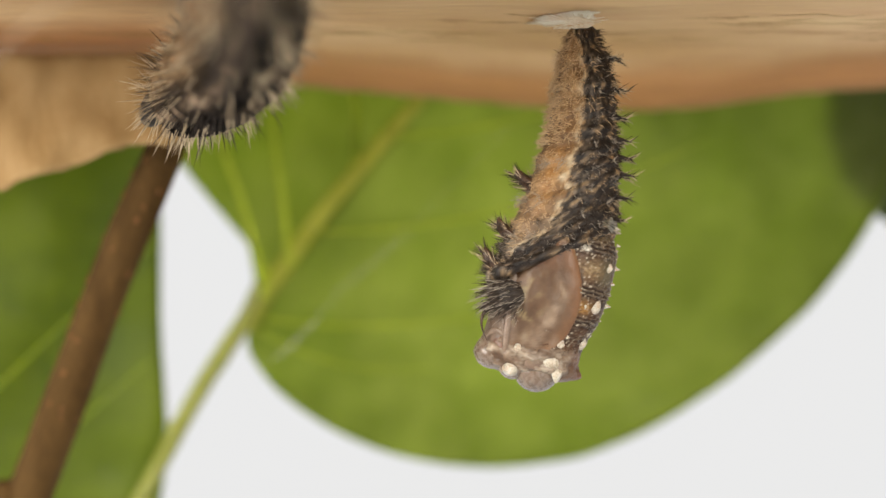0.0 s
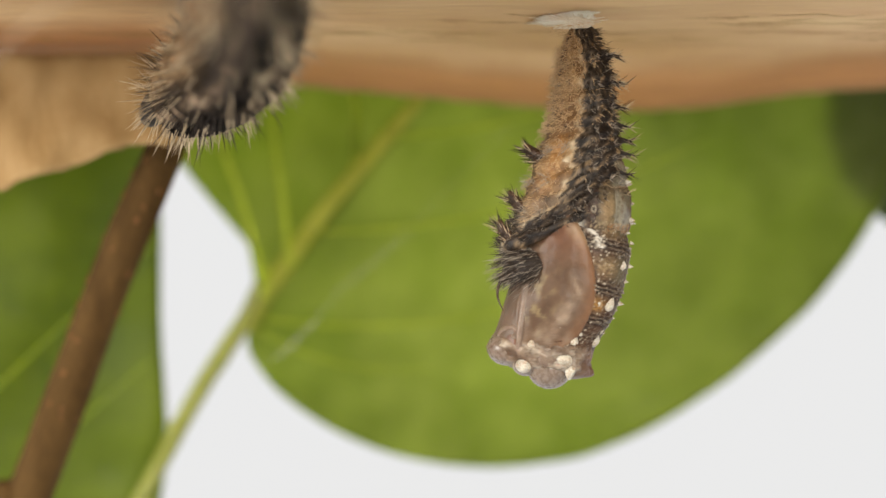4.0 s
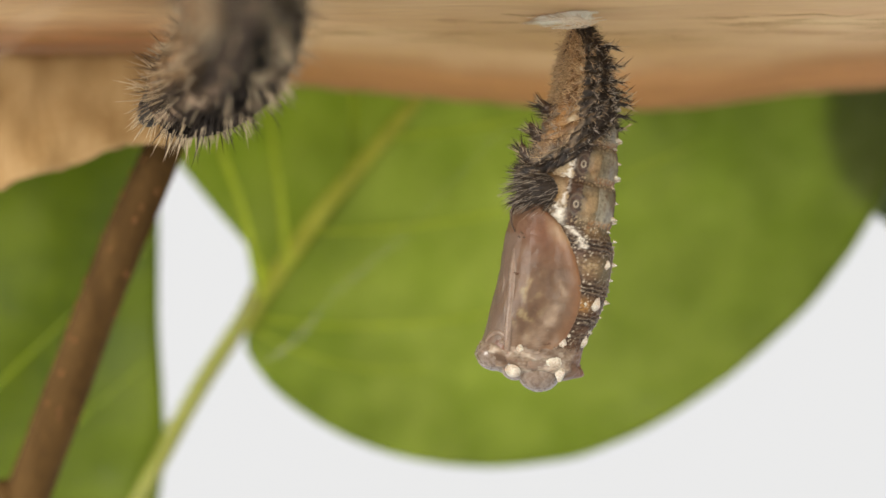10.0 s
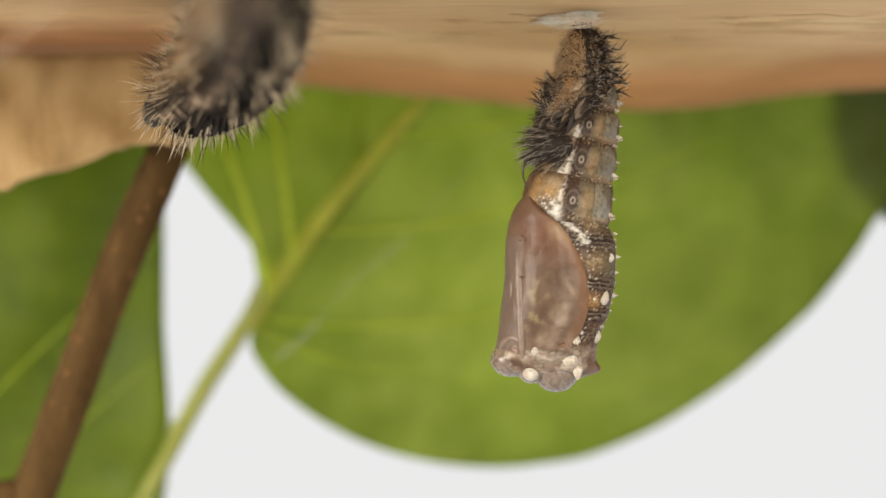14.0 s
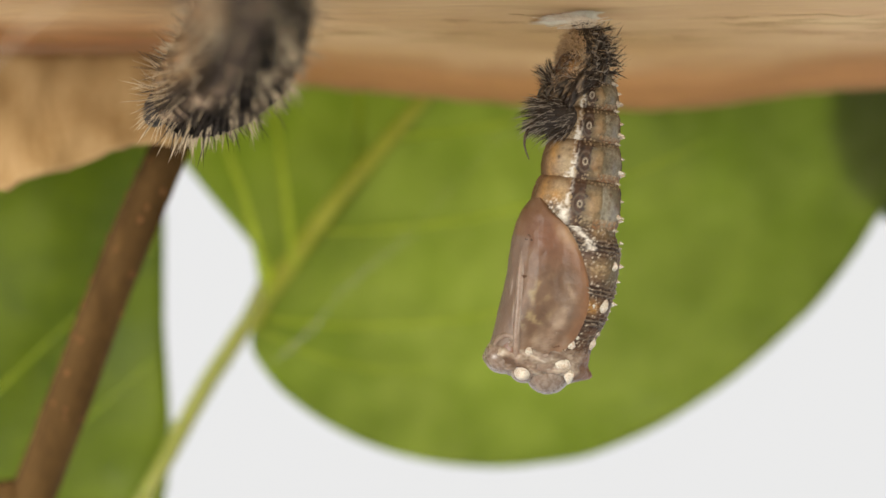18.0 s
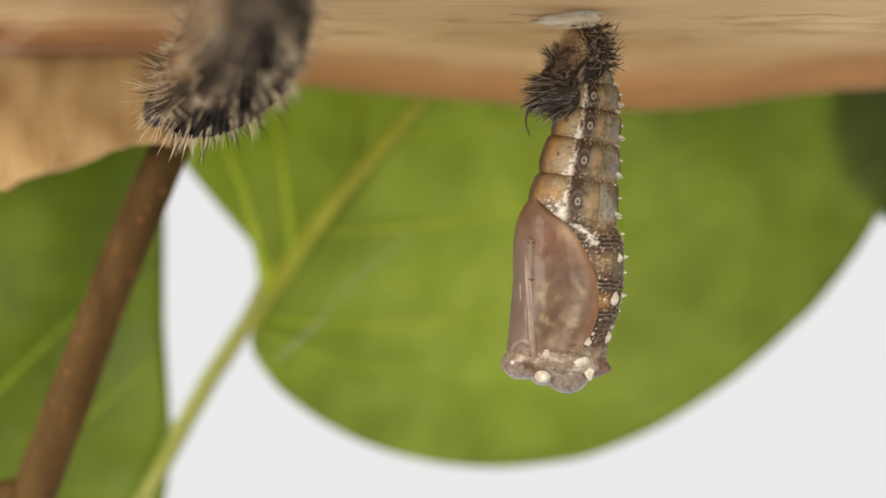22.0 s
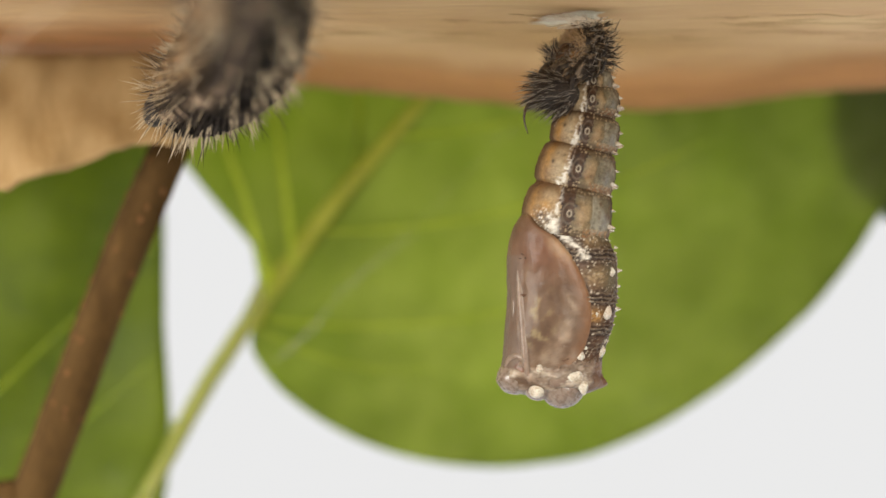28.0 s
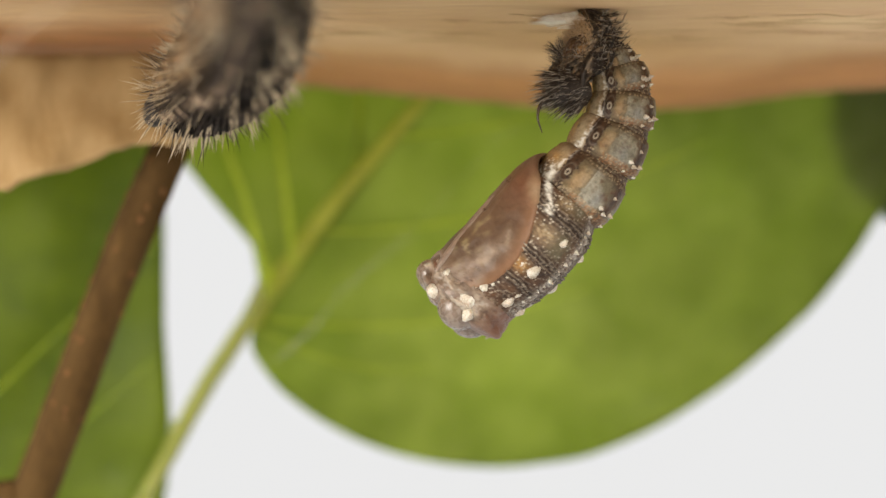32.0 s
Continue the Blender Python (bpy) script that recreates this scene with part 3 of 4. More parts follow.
    # wing cases, one on each flank
    for side in (1, -1):
        n, m = 76, 56
        rings, cols = [], []
        for i in range(n):
            y = 346 + (630 - 346) * i / (n - 1)
            edge = turn_at(ease(y, WING_Y, WING_X), y)
            ring = []
            for j in range(m):
                q = j / (m - 1)
                phi = edge + (181 - edge) * q
                p0 = surface(y, phi)
                x = p0.x + RX
                roll = min(1, q * 10, (i + 0.2) / 6.0)
                roll = math.sqrt(max(0, 1 - (1 - roll) ** 2))
                roll *= 0.5 + 0.5 * min(1, max(0.0, (n - 1 - i) / 16.0))
                soft = 3.0 * noise.noise(Vector((q * 2.6, y * 0.014, 2))) + 1.3 * noise.noise(Vector((x * 0.05, y * 0.04, 5)))
                groove = -0.8 * bell(x, 934 + 0.02 * (y - 450), 5) * (430 < y < 600)
                vein = 0.7 * bell(math.sin((x - 960) * 0.075 - (y - 500) * 0.012), 0, 0.16) * (y > 420)
                p = surface(y, phi * side, -2.5 + 6.5 * roll + (soft + groove + vein) * roll + 5 * max(0, min(1, (400 - y) / 30)))
                ring.append(p * U)
                s = fbm((q * 2.4, y * 0.013, 4))
                s2 = fbm((x * 0.06, y * 0.05, 7))
                c = shade(MAUVE, ROSE, 0.45 + 0.9 * s + 0.35 * s2)
                # pale streak running up from the shoulder, rusty upper half, straw blotches
                c = shade(c, (0.27, 0.195, 0.135), 1.0 * bell(x, 1022 - (y - 520) * 0.34, 13) * bell(y, 565, 38) * (0.7 + 0.7 * s2))
                c = shade(c, (0.25, 0.18, 0.12), 0.7 * bell(x, 1010 + (y - 500) * 0.6, 5) * bell(y, 512, 16))
                c = shade(c, (0.135, 0.060, 0.030), 1.0 * bell(y, 420, 45) * bell(x, 975, 55))
                c = shade(c, (0.24, 0.115, 0.052), 0.75 * max(0, 1 - q * 6) * (y > 400))
                c = shade(c, (0.32, 0.22, 0.13), 0.9 * max(0, 1 - q * 5) * bell(y, 418, 20))
                c = shade(c, (0.23, 0.175, 0.085), 0.9 * max(0, s2 - 0.10) * bell(x, 958, 26) * bell(y, 555, 60) * 2)
                c = shade(c, (0.22, 0.165, 0.12), 0.6 * max(0, s2 + 0.25) * bell(y, 612, 22))
                c = shade(c, (0.125, 0.085, 0.06), 0.8 * max(0, min(1, (936 - x) / 14)) * (y > 430))
                cols.append(c)
            rings.append(ring)
        v, f = loft(rings, closed=False, cap=False)
        part("wing_case", mesh("wing_case", v, f, cols=cols), M_WING, body, "smooth mauve-brown wing case")

    def line(points, r, name, material, label, side):
        path = smooth_path([surface(y, turn_at(x, y) * side, off - 8.0) * U for x, y, off in points], 8)
        k = len(path)
        v, f = tube(path, [U * r * (0.06 + 0.94 * math.sin(math.pi * (i + 0.3) / k) ** 0.5) for i in range(k)], 10, 0.1)
        part(name, mesh(name, v, f), material, body, label)

    for side in (1, -1):
        line([(946, 656, 6), (942, 625, 7), (938, 590, 7), (934, 550, 6), (929, 505, 6), (924, 465, 5), (923, 440, 3)], 9.5, "antenna_sheath", M_SHEATH, "pale ridge over the folded antenna", side)
        line([(922, 575, 5), (919, 540, 5), (917, 500, 5), (915, 455, 4), (917, 420, 2)], 8.0, "leg_sheath", M_SHEATH, "pale ridge over a folded leg", side)

    def lump(x, y, r, tall, name, material, label, squash=1.0, point=1.0, side=1):
        phi = (turn_at(x, y) if x > 200 else x) * side
        c = surface(y, phi, -2 - 0.3 * tall * (point < 1)) * U
        o = (surface(y, phi, 20) - surface(y, phi, 0)).normalized()
        t1 = o.cross(Vector((0, 0.1, 1))).normalized()
        t2 = o.cross(t1)
        rings = []
        for k in range(8):
            q = k / 7
            w = (1 - q ** 2) ** point if point < 1 else (1 - q) ** 0.8 * (1 - 0.3 * q)
            w = max(w, 0.02)
            rings.append([c + (t1 * math.cos(b) + t2 * math.sin(b) * squash) * r * w * U * (1 + 0.09 * math.sin(3 * b + y) + 0.05 * math.sin(5 * b + 2 * y)) + o * tall * q * U for b in np.linspace(0, 2 * math.pi, 17)[:-1]])
        v, f = loft(rings)
        part(name, mesh(name, v, f), material, body, label)

    def dome(x, y, d, radii, name, material, label):
        """A smooth bulge of the head case about a centre within it."""
        rings = []
        for k in range(13):
            b = math.pi * (0.02 + 0.96 * k / 12)
            rings.append([Vector((x - RX + radii[0] * math.sin(b) * math.cos(g), d + radii[1] * math.sin(b) * math.sin(g), RY - y + radii[2] * math.cos(b))) * U * (1 + 0.004 * math.sin(5 * g + k)) for g in np.linspace(0, 2 * math.pi, 27)[:-1]])
        v, f = loft(rings)
        part(name, mesh(name, v, f), material, body, label)

    for y, r, h in ((415, 4, 8), (424, 3, 5), (438, 3.5, 5), (455, 6, 12), (468, 3.5, 5), (483, 5, 9), (500, 3, 5), (523, 6.5, 13), (536, 4, 6), (551, 4, 7), (566, 3.5, 5), (580, 4.5, 6)):
        lump(3, y, r, h, "spike", M_PALE, "cream-coloured pointed spike")
    for side in (1, -1):
        for x, y, r, h in ((1088, 458, 8, 13), (1082, 528, 12, 14), (1066, 460, 5, 3), (1064, 531, 5, 4), (1073, 596, 11, 13), (1038, 603, 9, 6), (1046, 590, 4, 4), (1080, 575, 6, 6)):
            lump(x, y, r, h, "tubercle", M_PALE, "cream-white rounded tubercle", 1.35, 0.85, side)
        lump(1032, 642, 18, 8, "tubercle", M_PALE, "cream-white shoulder tubercle", 0.9, 0.8, side)
        lump(1043, 656, 12, 11, "tubercle", M_PALE, "cream-white pointed shoulder tubercle", 1.4, 1.0, side)
        lump(964, 628, 9, 11, "tubercle", M_PALE, "cream-white rounded tubercle", 1.2, 0.9, side)
        dome(1004, 662, -24 * side, (40, 42, 37), "lobe", M_LOBE, "glossy grey rounded lobe at the pupa's front")
        dome(922, 648, -20 * side, (34, 40, 29), "lobe", M_LOBE, "glossy grey rounded lobe at the pupa's front")
        dome(962, 660, -34 * side, (27, 32, 26), "lobe", M_LOBE, "glossy grey rounded lobe at the pupa's front")
        dome(960, 667, -54 * side, (15, 16, 13), "tubercle", M_PALE, "cream-white mouth tubercle")
        lump(1002, 640, 22, 7, "lobe", M_SHEATH, "smooth mauve lobe at the pupa's front", 1.0, 0.5, side)
        lump(924, 628, 17, 6, "eye_case", M_EYE, "rust-brown bulge over the eye", 1.2, 0.5, side)
        lump(932, 622, 8, 10, "eye_spot", M_SHEATH, "pale round bump on the eye case", 1.0, 0.5, side)
        for x, y in ((911, 548), (908, 566), (943, 538)):
            lump(x, y, 6, 6, "knob", M_SHEATH, "small mauve knob of a leg joint", 1.0, 0.5, side)
        line([(905, 655, 5), (906, 625, 7), (920, 608, 8), (936, 612, 7), (940, 630, 6), (934, 648, 5)], 6.5, "eye_rim", M_SHEATH, "pale rim round the eye case", side)
    return body


fore = fore_body()

# abdomen rings from the tail down: share of the way, half width, height
RINGS = [(-0.02, 37, 44), (0.085, 49, 52), (0.28, 58, 62), (0.525, 67, 76), (0.815, 76, 90)]


def tail_ring(idx):
    share, a, tall = RINGS[idx]
    n, m = 220, 60
    upper = RINGS[idx - 1][1] if idx else 20
    rings, cols = [], []

    def girth(q):
        qp = max(q, 0.0)
        return a - (a - upper) * 0.62 * (1 - qp) + 6.5 * math.sin(math.pi * qp) ** 0.8 - 6 * max(0, 1 - qp * 6) ** 2 - 5 * max(0, (q - 0.90) / 0.10) ** 2

    for i in range(m):
        q0 = -30 / tall                     # the collar runs up inside the ring above
        q = q0 + (1 - q0) * i / (m - 1)     # 0 top, 1 bottom
        z = tall * (0.5 - q)
        r = girth(q) - (10 * q / q0 if q < 0 else 0)
        ring = []
        ends = min(1, max(0, 1 - q * 4.2)) + min(1, max(0, (q - 0.80) * 5))
        for j in range(n):
            phi = 360 * j / n
            f = phi if phi <= 180 else 360 - phi
            c, s = math.cos(radians(phi)), math.sin(radians(phi))
            s1 = fbm((c * 2.2, s * 2.2, q * 2.4 + idx * 3))
            s2 = fbm((c * 8, s * 8, q * 9 + idx * 3))
            wave = math.sin(z * 0.95 + 3 * s1 + 0.02 * f)
            wr = 1.3 * wave * ends * (f < 96) + 0.8 * s2
            w = r + wr + 1.5 * noise.noise(Vector((c * 3, s * 3, q * 3 + idx))) + 3.0 * bell(f, 132, 26) * math.sin(math.pi * min(1, max(0, q)))
            w += 2.0 * bell(f, 62, 9) * bell(q, 0.52, 0.26) - 2.0 * bell(f, 95, 4)
            cell = noise.voronoi(Vector((c * a, s * a, z + idx * 50)) / 5.6)[0]
            dot = min(1, max(0, (0.42 - cell[0]) * 5))             # pale grains
            net = min(1, max(0, 1 - (cell[1] - cell[0]) * 4))      # dark net between them
            w += 1.5 * dot * (0.25 + 0.75 * (q > 0.74 or q < 0.14)) * (f < 125)
            ring.append((w * c * U, -w * 0.93 * s * U, z * U))
            g = f + 5 * s1 + 3 * s2
            if g < 52:
                col = shade((0.135, 0.112, 0.066), (0.26, 0.235, 0.17), 0.35 + 1.2 * s1)
                col = shade(col, BROWN, 1.2 * max(0, 1 - g / 22) + 1.1 * s2)
                col = shade(col, DARK, 0.8 * max(0, 1 - g / 12))
                col = shade(col, (0.20, 0.195, 0.175), 0.7 * bell(g, 30, 9) * bell(q, 0.62, 0.2))
            elif g < 73:
                col = shade(TAN, BUFF, 0.75 + s1)
                col = shade(shade(OLIVE, DARK, 0.6 * s2), col, 1.4 * bell(g, 62, 8) * bell(q, 0.52, 0.30))
            elif g < 93:
                col = shade((0.06, 0.028, 0.013), DARK, 0.6 + 1.5 * s2)
                rr = math.hypot((f - 80) / 8.5, (q - 0.52) * tall / 17)
                col = shade(col, (0.24, 0.195, 0.135), max(0, math.sin(rr * 8.5 - 1.2)) * max(0, 1.5 - rr) * 0.62)
                col = shade(col, BUFF, 0.8 * dot * max(0, abs(q - 0.5) - 0.28) * 3)
            elif g < 148:
                col = shade(BUFF, TAN, 0.30 - 1.2 * s1)
                col = shade(col, ORANGE, 0.95 * bell(g, 132, 12) * (0.6 + s1))
                col = shade(col, BROWN, 0.9 * max(0, (g - 132) / 16))
                col = shade(col, (0.36, 0.28, 0.17), 0.6 * bell(g, 108, 10))
                col = shade(col, DARK, 0.9 * math.exp(-((f - 119) / 2.6) ** 2 - ((q - 0.48) * tall / 3.5) ** 2))
                if idx == 4:
                    zone = min(1, 1.5 * bell(f, 112, 15) * bell(q, 0.74, 0.22))
                    col = shade(col, (0.36, 0.18, 0.035), 0.8 * bell(f, 112, 9) * bell(q, 0.45, 0.14))
                    col = shade(col, (0.055, 0.028, 0.014), zone * min(1, net + 0.35) * 0.9)
                    col = shade(col, WHITE, zone * dot)
                elif idx > 1:
                    col = shade(col, (0.07, 0.035, 0.018), 0.75 * net * bell(f, 110, 12) * bell(q, 0.85, 0.09))
            else:
                col = shade(BROWN, (0.13, 0.07, 0.035), 0.3 + s1)
            col = shade(col, (0.085, 0.040, 0.018), min(1, max(0, 1 - q * 4.0) + max(0, (q - 0.92) * 8)) * 0.9 * (f > 98))
            wide = 1.8 + 3.6 * max(0, q) ** 2 + (2.5 if idx == 4 and q > 0.6 else 0)
            white = bell(f, 96 + 2.5 * math.sin(q * 5 + idx) + 6 * s2, wide)
            col = shade(col, DARK, 0.7 * max(0, -s2 - 0.15) * (f < 150))
            col = shade(col, WHITE, white * (0.35 + 0.9 * max(0, q)) * (1.0 + 1.6 * s2))
            col = shade(col, (0.052, 0.026, 0.013), min(1, ends * 1.1) * (1 - 0.8 * white) * (f < 96) * (0.55 + 0.45 * (wave < 0.1)))
            col = shade(col, (0.33, 0.25, 0.15), 0.75 * dot * (q > 0.74 or q < 0.14) * (f < 94))
            col = shade(col, (0.30, 0.13, 0.045), 0.6 * net * (q > 0.76) * (f < 60))
            cols.append(col)
        rings.append(ring)
    v, f = loft(rings)
    cols += [DARK, DARK]
    ob = part("abdomen_ring", mesh("abdomen_ring", v, f, cols=cols), M_PUPA, pupa, "banded tan and brown ring of the abdomen")

    def onto(phi, q, off=0.0):
        r = girth(q) + off
        return Vector((r * math.cos(radians(phi)), -r * 0.93 * math.sin(radians(phi)), tall * (0.5 - q))) * U

    for phi, q, r, h, nm in ((2, 0.34, 4, 8, "spike"), (3, 0.72, 5, 11, "spike"), (13, 0.66, 5.5, 11, "tubercle"), (-13, 0.66, 5.5, 11, "tubercle"), (16, 0.92, 4, 8, "tubercle"), (-16, 0.92, 4, 8, "tubercle"), (62, 0.55, 3, 2.5, "tubercle"), (-62, 0.55, 3, 2.5, "tubercle")):
        c = onto(phi, q, -1)
        o = (onto(phi, q, 10) - onto(phi, q, 0)).normalized()
        t1 = o.cross(Vector((0, 0, 1))).normalized()
        t2 = o.cross(t1)
        rg = [[c + (t1 * math.cos(b) + t2 * math.sin(b)) * r * max(0.03, (1 - k / 5) ** 0.9) * U + o * h * k / 5 * U for b in np.linspace(0, 2 * math.pi, 10)[:-1]] for k in range(6)]
        v, f = loft(rg)
        part(nm, mesh(nm, v, f), M_PALE, ob, "cream-coloured spike" if nm == "spike" else "")
    for side in (1, -1):
        c = onto(80 * side, 0.52, 0.8)
        o = (onto(80 * side, 0.52, 10) - onto(80 * side, 0.52, 0)).normalized()
        t1 = o.cross(Vector((0, 0, 1))).normalized()
        path = [c + (t1 * math.cos(b) * 0.7 + Vector((0, 0, 1)) * math.sin(b)) * 5.5 * U for b in np.linspace(0, 2 * math.pi, 15)]
        v, f = tube(path, 1.4 * U, 5)
        part("spiracle", mesh("spiracle", v, f), M_RIM, ob)
    return ob


tail = [tail_ring(i) for i in range(len(RINGS))]


def tail_hook():
    path = smooth_path([Vector((0, 0, -22)) * U, Vector((0, 0, 6)) * U, Vector((-1, 0, 30)) * U, Vector((-2, 0, 56)) * U], 6)
    v, f = tube(path, [U * r for r in np.linspace(28, 6, len(path))], 16, 0.15, 4)
    return part("tail_hook", mesh("tail_hook", v, f, cols=[BROWN] * len(v)), M_PUPA, pupa, "dark brown hooked tail tip")


hook = tail_hook()

# ---- how pupa and skin lie at each moment ----
BODY_EARLY = [
    (0, 964, 534, 13.3), (0.5, 985, 536, 7.6), (1, 973, 531, 9.3), (1.5, 976, 530, 7.4),
    (2, 975, 519, 13.3), (2.5, 991, 530, 7.7), (3, 986, 531, 12.8), (3.5, 989, 529, 13.2),
]
BODY_MID = [
    (5.5, 982, 527, 14.8), (6, 982, 533, 13.3), (6.5, 986, 528, 9.3), (7, 980, 536, 9.5),
    (7.5, 991, 532, 3.4), (8, 981, 542, 7.0), (8.5, 984, 530, 4.1), (9, 971, 539, 10.6),
    (9.5, 968, 533, 6.6), (10, 962, 533, 10.5), (10.5, 980, 531, 6.8), (11, 976, 534, 9.2),
    (11.5, 977, 536, 7.3), (12, 993, 533, 2.4), (12.5, 989, 540, 6.4), (13, 985, 534, 4.4),
    (13.5, 991, 538, 6.0), (14, 977, 533, 3.4), (14.5, 983, 538, 6.0),
]
BODY_LATE = [
    (16.5, 982, 533, 5.0), (17, 977, 538, 8.6), (17.5, 981, 535, 1.1), (18, 975, 537, 9.8),
    (18.5, 980, 537, 4.0), (19, 994, 544, 2.5), (19.5, 987, 539, 2.6), (20, 986, 538, 1.2),
    (20.5, 976, 536, 6.4), (21, 991, 534, 2.5), (21.5, 975, 542, 9.0), (22, 993, 536, 1.9),
    (22.5, 965, 535, 14.5), (23, 990, 540, 0.0), (23.5, 961, 536, 11.4), (24, 993, 549, 2.5),
    (24.5, 963, 539, 6.7), (25, 984, 550, 1.2), (25.5, 994, 549, -1.5), (27.5, 991, 558, 0.5), (28, 983, 562, 1.0),
]
SKIN_EARLY = [
    (0, 890, 528), (0.5, 900, 531), (1, 893, 517), (1.5, 891, 510),
    (2, 900, 488), (2.5, 903, 500), (3, 910, 493), (3.5, 913, 484),
]
SKIN_MID = [
    (5.5, 930, 450), (6, 930, 446), (6.5, 930, 431), (7, 930, 426),
    (7.5, 932, 402), (8, 933, 397), (8.5, 932, 374), (9, 942, 376),
    (9.5, 930, 353), (10, 942, 342), (10.5, 947, 335), (11, 954, 327),
    (11.5, 954, 321), (12, 956, 309), (12.5, 968, 310), (13, 962, 290),
    (13.5, 971, 295), (14, 964, 263), (14.5, 976, 258),
]
SKIN_LATE = [
    (16.5, 962, 211), (17, 960, 218), (17.5, 956, 201), (18, 968, 211),
    (18.5, 967, 194), (19, 956, 196), (19.5, 973, 194), (20, 967, 179),
    (20.5, 977, 192), (21, 982, 179), (21.5, 980, 193), (22, 973, 173),
    (22.5, 988, 190), (23, 970, 170), (23.5, 986, 172), (24, 976, 184),
    (24.5, 988, 168), (25, 976, 178), (25.5, 967, 167), (27.5, 967, 168), (28, 970, 168),
]
# the pupa's left front corner while it wriggles, every tenth of a second from 28.3 s
WRIGGLE = [828, 816, 804, 816, 880, 920, 788, 780, 772, 784, 877, 909, 796, 772, 763, 755, 755, 887,
           913, 897, 772, 773, 751, 760, 857, 908, 848, 756, 747, 740, 740, 873, 877, 848, 768, 753, 735, 735]


def mixed(a, b, k):
    return tuple(x + (y - x) * k for x, y in zip(a, b))


def state(t):
    """Fore body (x, y, lean), twist, tail top, tail lean, and the skin's three control places."""
    body = BODY_EARLY + BODY_MID + BODY_LATE
    skn = SKIN_EARLY + SKIN_MID + SKIN_LATE
    bt, st = [r[0] for r in body], [r[0] for r in skn]
    at = tuple(float(np.interp(t, bt, [r[k] for r in body])) for k in (1, 2, 3))
    p2 = tuple(float(np.interp(t, st, [r[k] for r in skn])) for k in (1, 2))
    p0 = (1028, float(np.interp(t, [0, 12, 23, 28], [50, 52, 55, 52])))
    p1 = (float(np.interp(t, [0, 6, 13, 23, 28], [1062, 1056, 1060, 1058, 1056])), float(np.interp(t, [0, 6, 9, 13, 16.5, 19, 23, 28], [330, 290, 255, 195, 140, 120, 112, 108])))
    top = (float(np.interp(t, [0, 6, 13, 23, 28], [1030, 1038, 1044, 1048, 1048])), float(np.interp(t, [0, 3.5, 6, 9, 13, 19, 28], [235, 215, 190, 160, 145, 145, 150])))
    twist = float(np.interp(t, [0, 6, 13, 23, 28], [4, 3, 2, 0, 3]))
    lean0 = 0.5 * at[2] + float(np.interp(t, [0, 9, 17, 24], [-3, -2, 1, 3]))
    if t > 28.05:
        k = float(np.interp(t, [28.0] + [28.3 + 0.1 * i for i in range(len(WRIGGLE))], [0.12] + [(910 - x) / 175 for x in WRIGGLE]))
        late = max(0.0, t - 30) / 1.5
        at = mixed((994, 560 + 14 * late, -1.0), (892, 453, 40.5), k)
        top = mixed((1050, 148), (1092, 116), k)
        lean0 = 4 - 26 * k
        twist = 7 + 23 * k
        p0, p1, p2 = mixed((1046, 58), (1040, 30), k), mixed((1058, 112), (1068, 100), k), mixed((955 - 18 * late, 176), (992, 164), k)
    return at, twist, top, lean0, (p0, p1, p2)


def flat_pose(x, y, lean, twist, t, d=0.0):
    return Matrix.Translation(W(x - nudge(t), y, d) - ANCHOR) @ pose(0, 0, 0, 0, lean, 0) @ pose(0, 0, 0, 0, 0, -twist)


def tail_curve(at, top, lean0, q):
    """Place and lean on the line from the tail top (q = 0) to the fore body (q = 1)."""
    a = radians(at[2])
    w = 14 + 0.25 * max(0, at[2] - 12)
    ex, ey = at[0] + w * math.cos(a) + 130 * math.sin(a), at[1] + w * math.sin(a) - 130 * math.cos(a)
    ln = math.hypot(ex - top[0], ey - top[1])
    b = radians(lean0)
    d0, d1 = (-math.sin(b) * ln * 1.15, math.cos(b) * ln * 1.15), (-math.sin(a) * ln * 1.1, math.cos(a) * ln * 1.1)
    h = (2 * q ** 3 - 3 * q * q + 1, q ** 3 - 2 * q * q + q, -2 * q ** 3 + 3 * q * q, q ** 3 - q * q)
    g = (6 * q * q - 6 * q, 3 * q * q - 4 * q + 1, -6 * q * q + 6 * q, 3 * q * q - 2 * q)
    x, y = (h[0] * top[k] + h[1] * d0[k] + h[2] * (ex, ey)[k] + h[3] * d1[k] for k in (0, 1))
    dx, dy = (g[0] * top[k] + g[1] * d0[k] + g[2] * (ex, ey)[k] + g[3] * d1[k] for k in (0, 1))
    return x, y, math.degrees(math.atan2(-dx, dy))


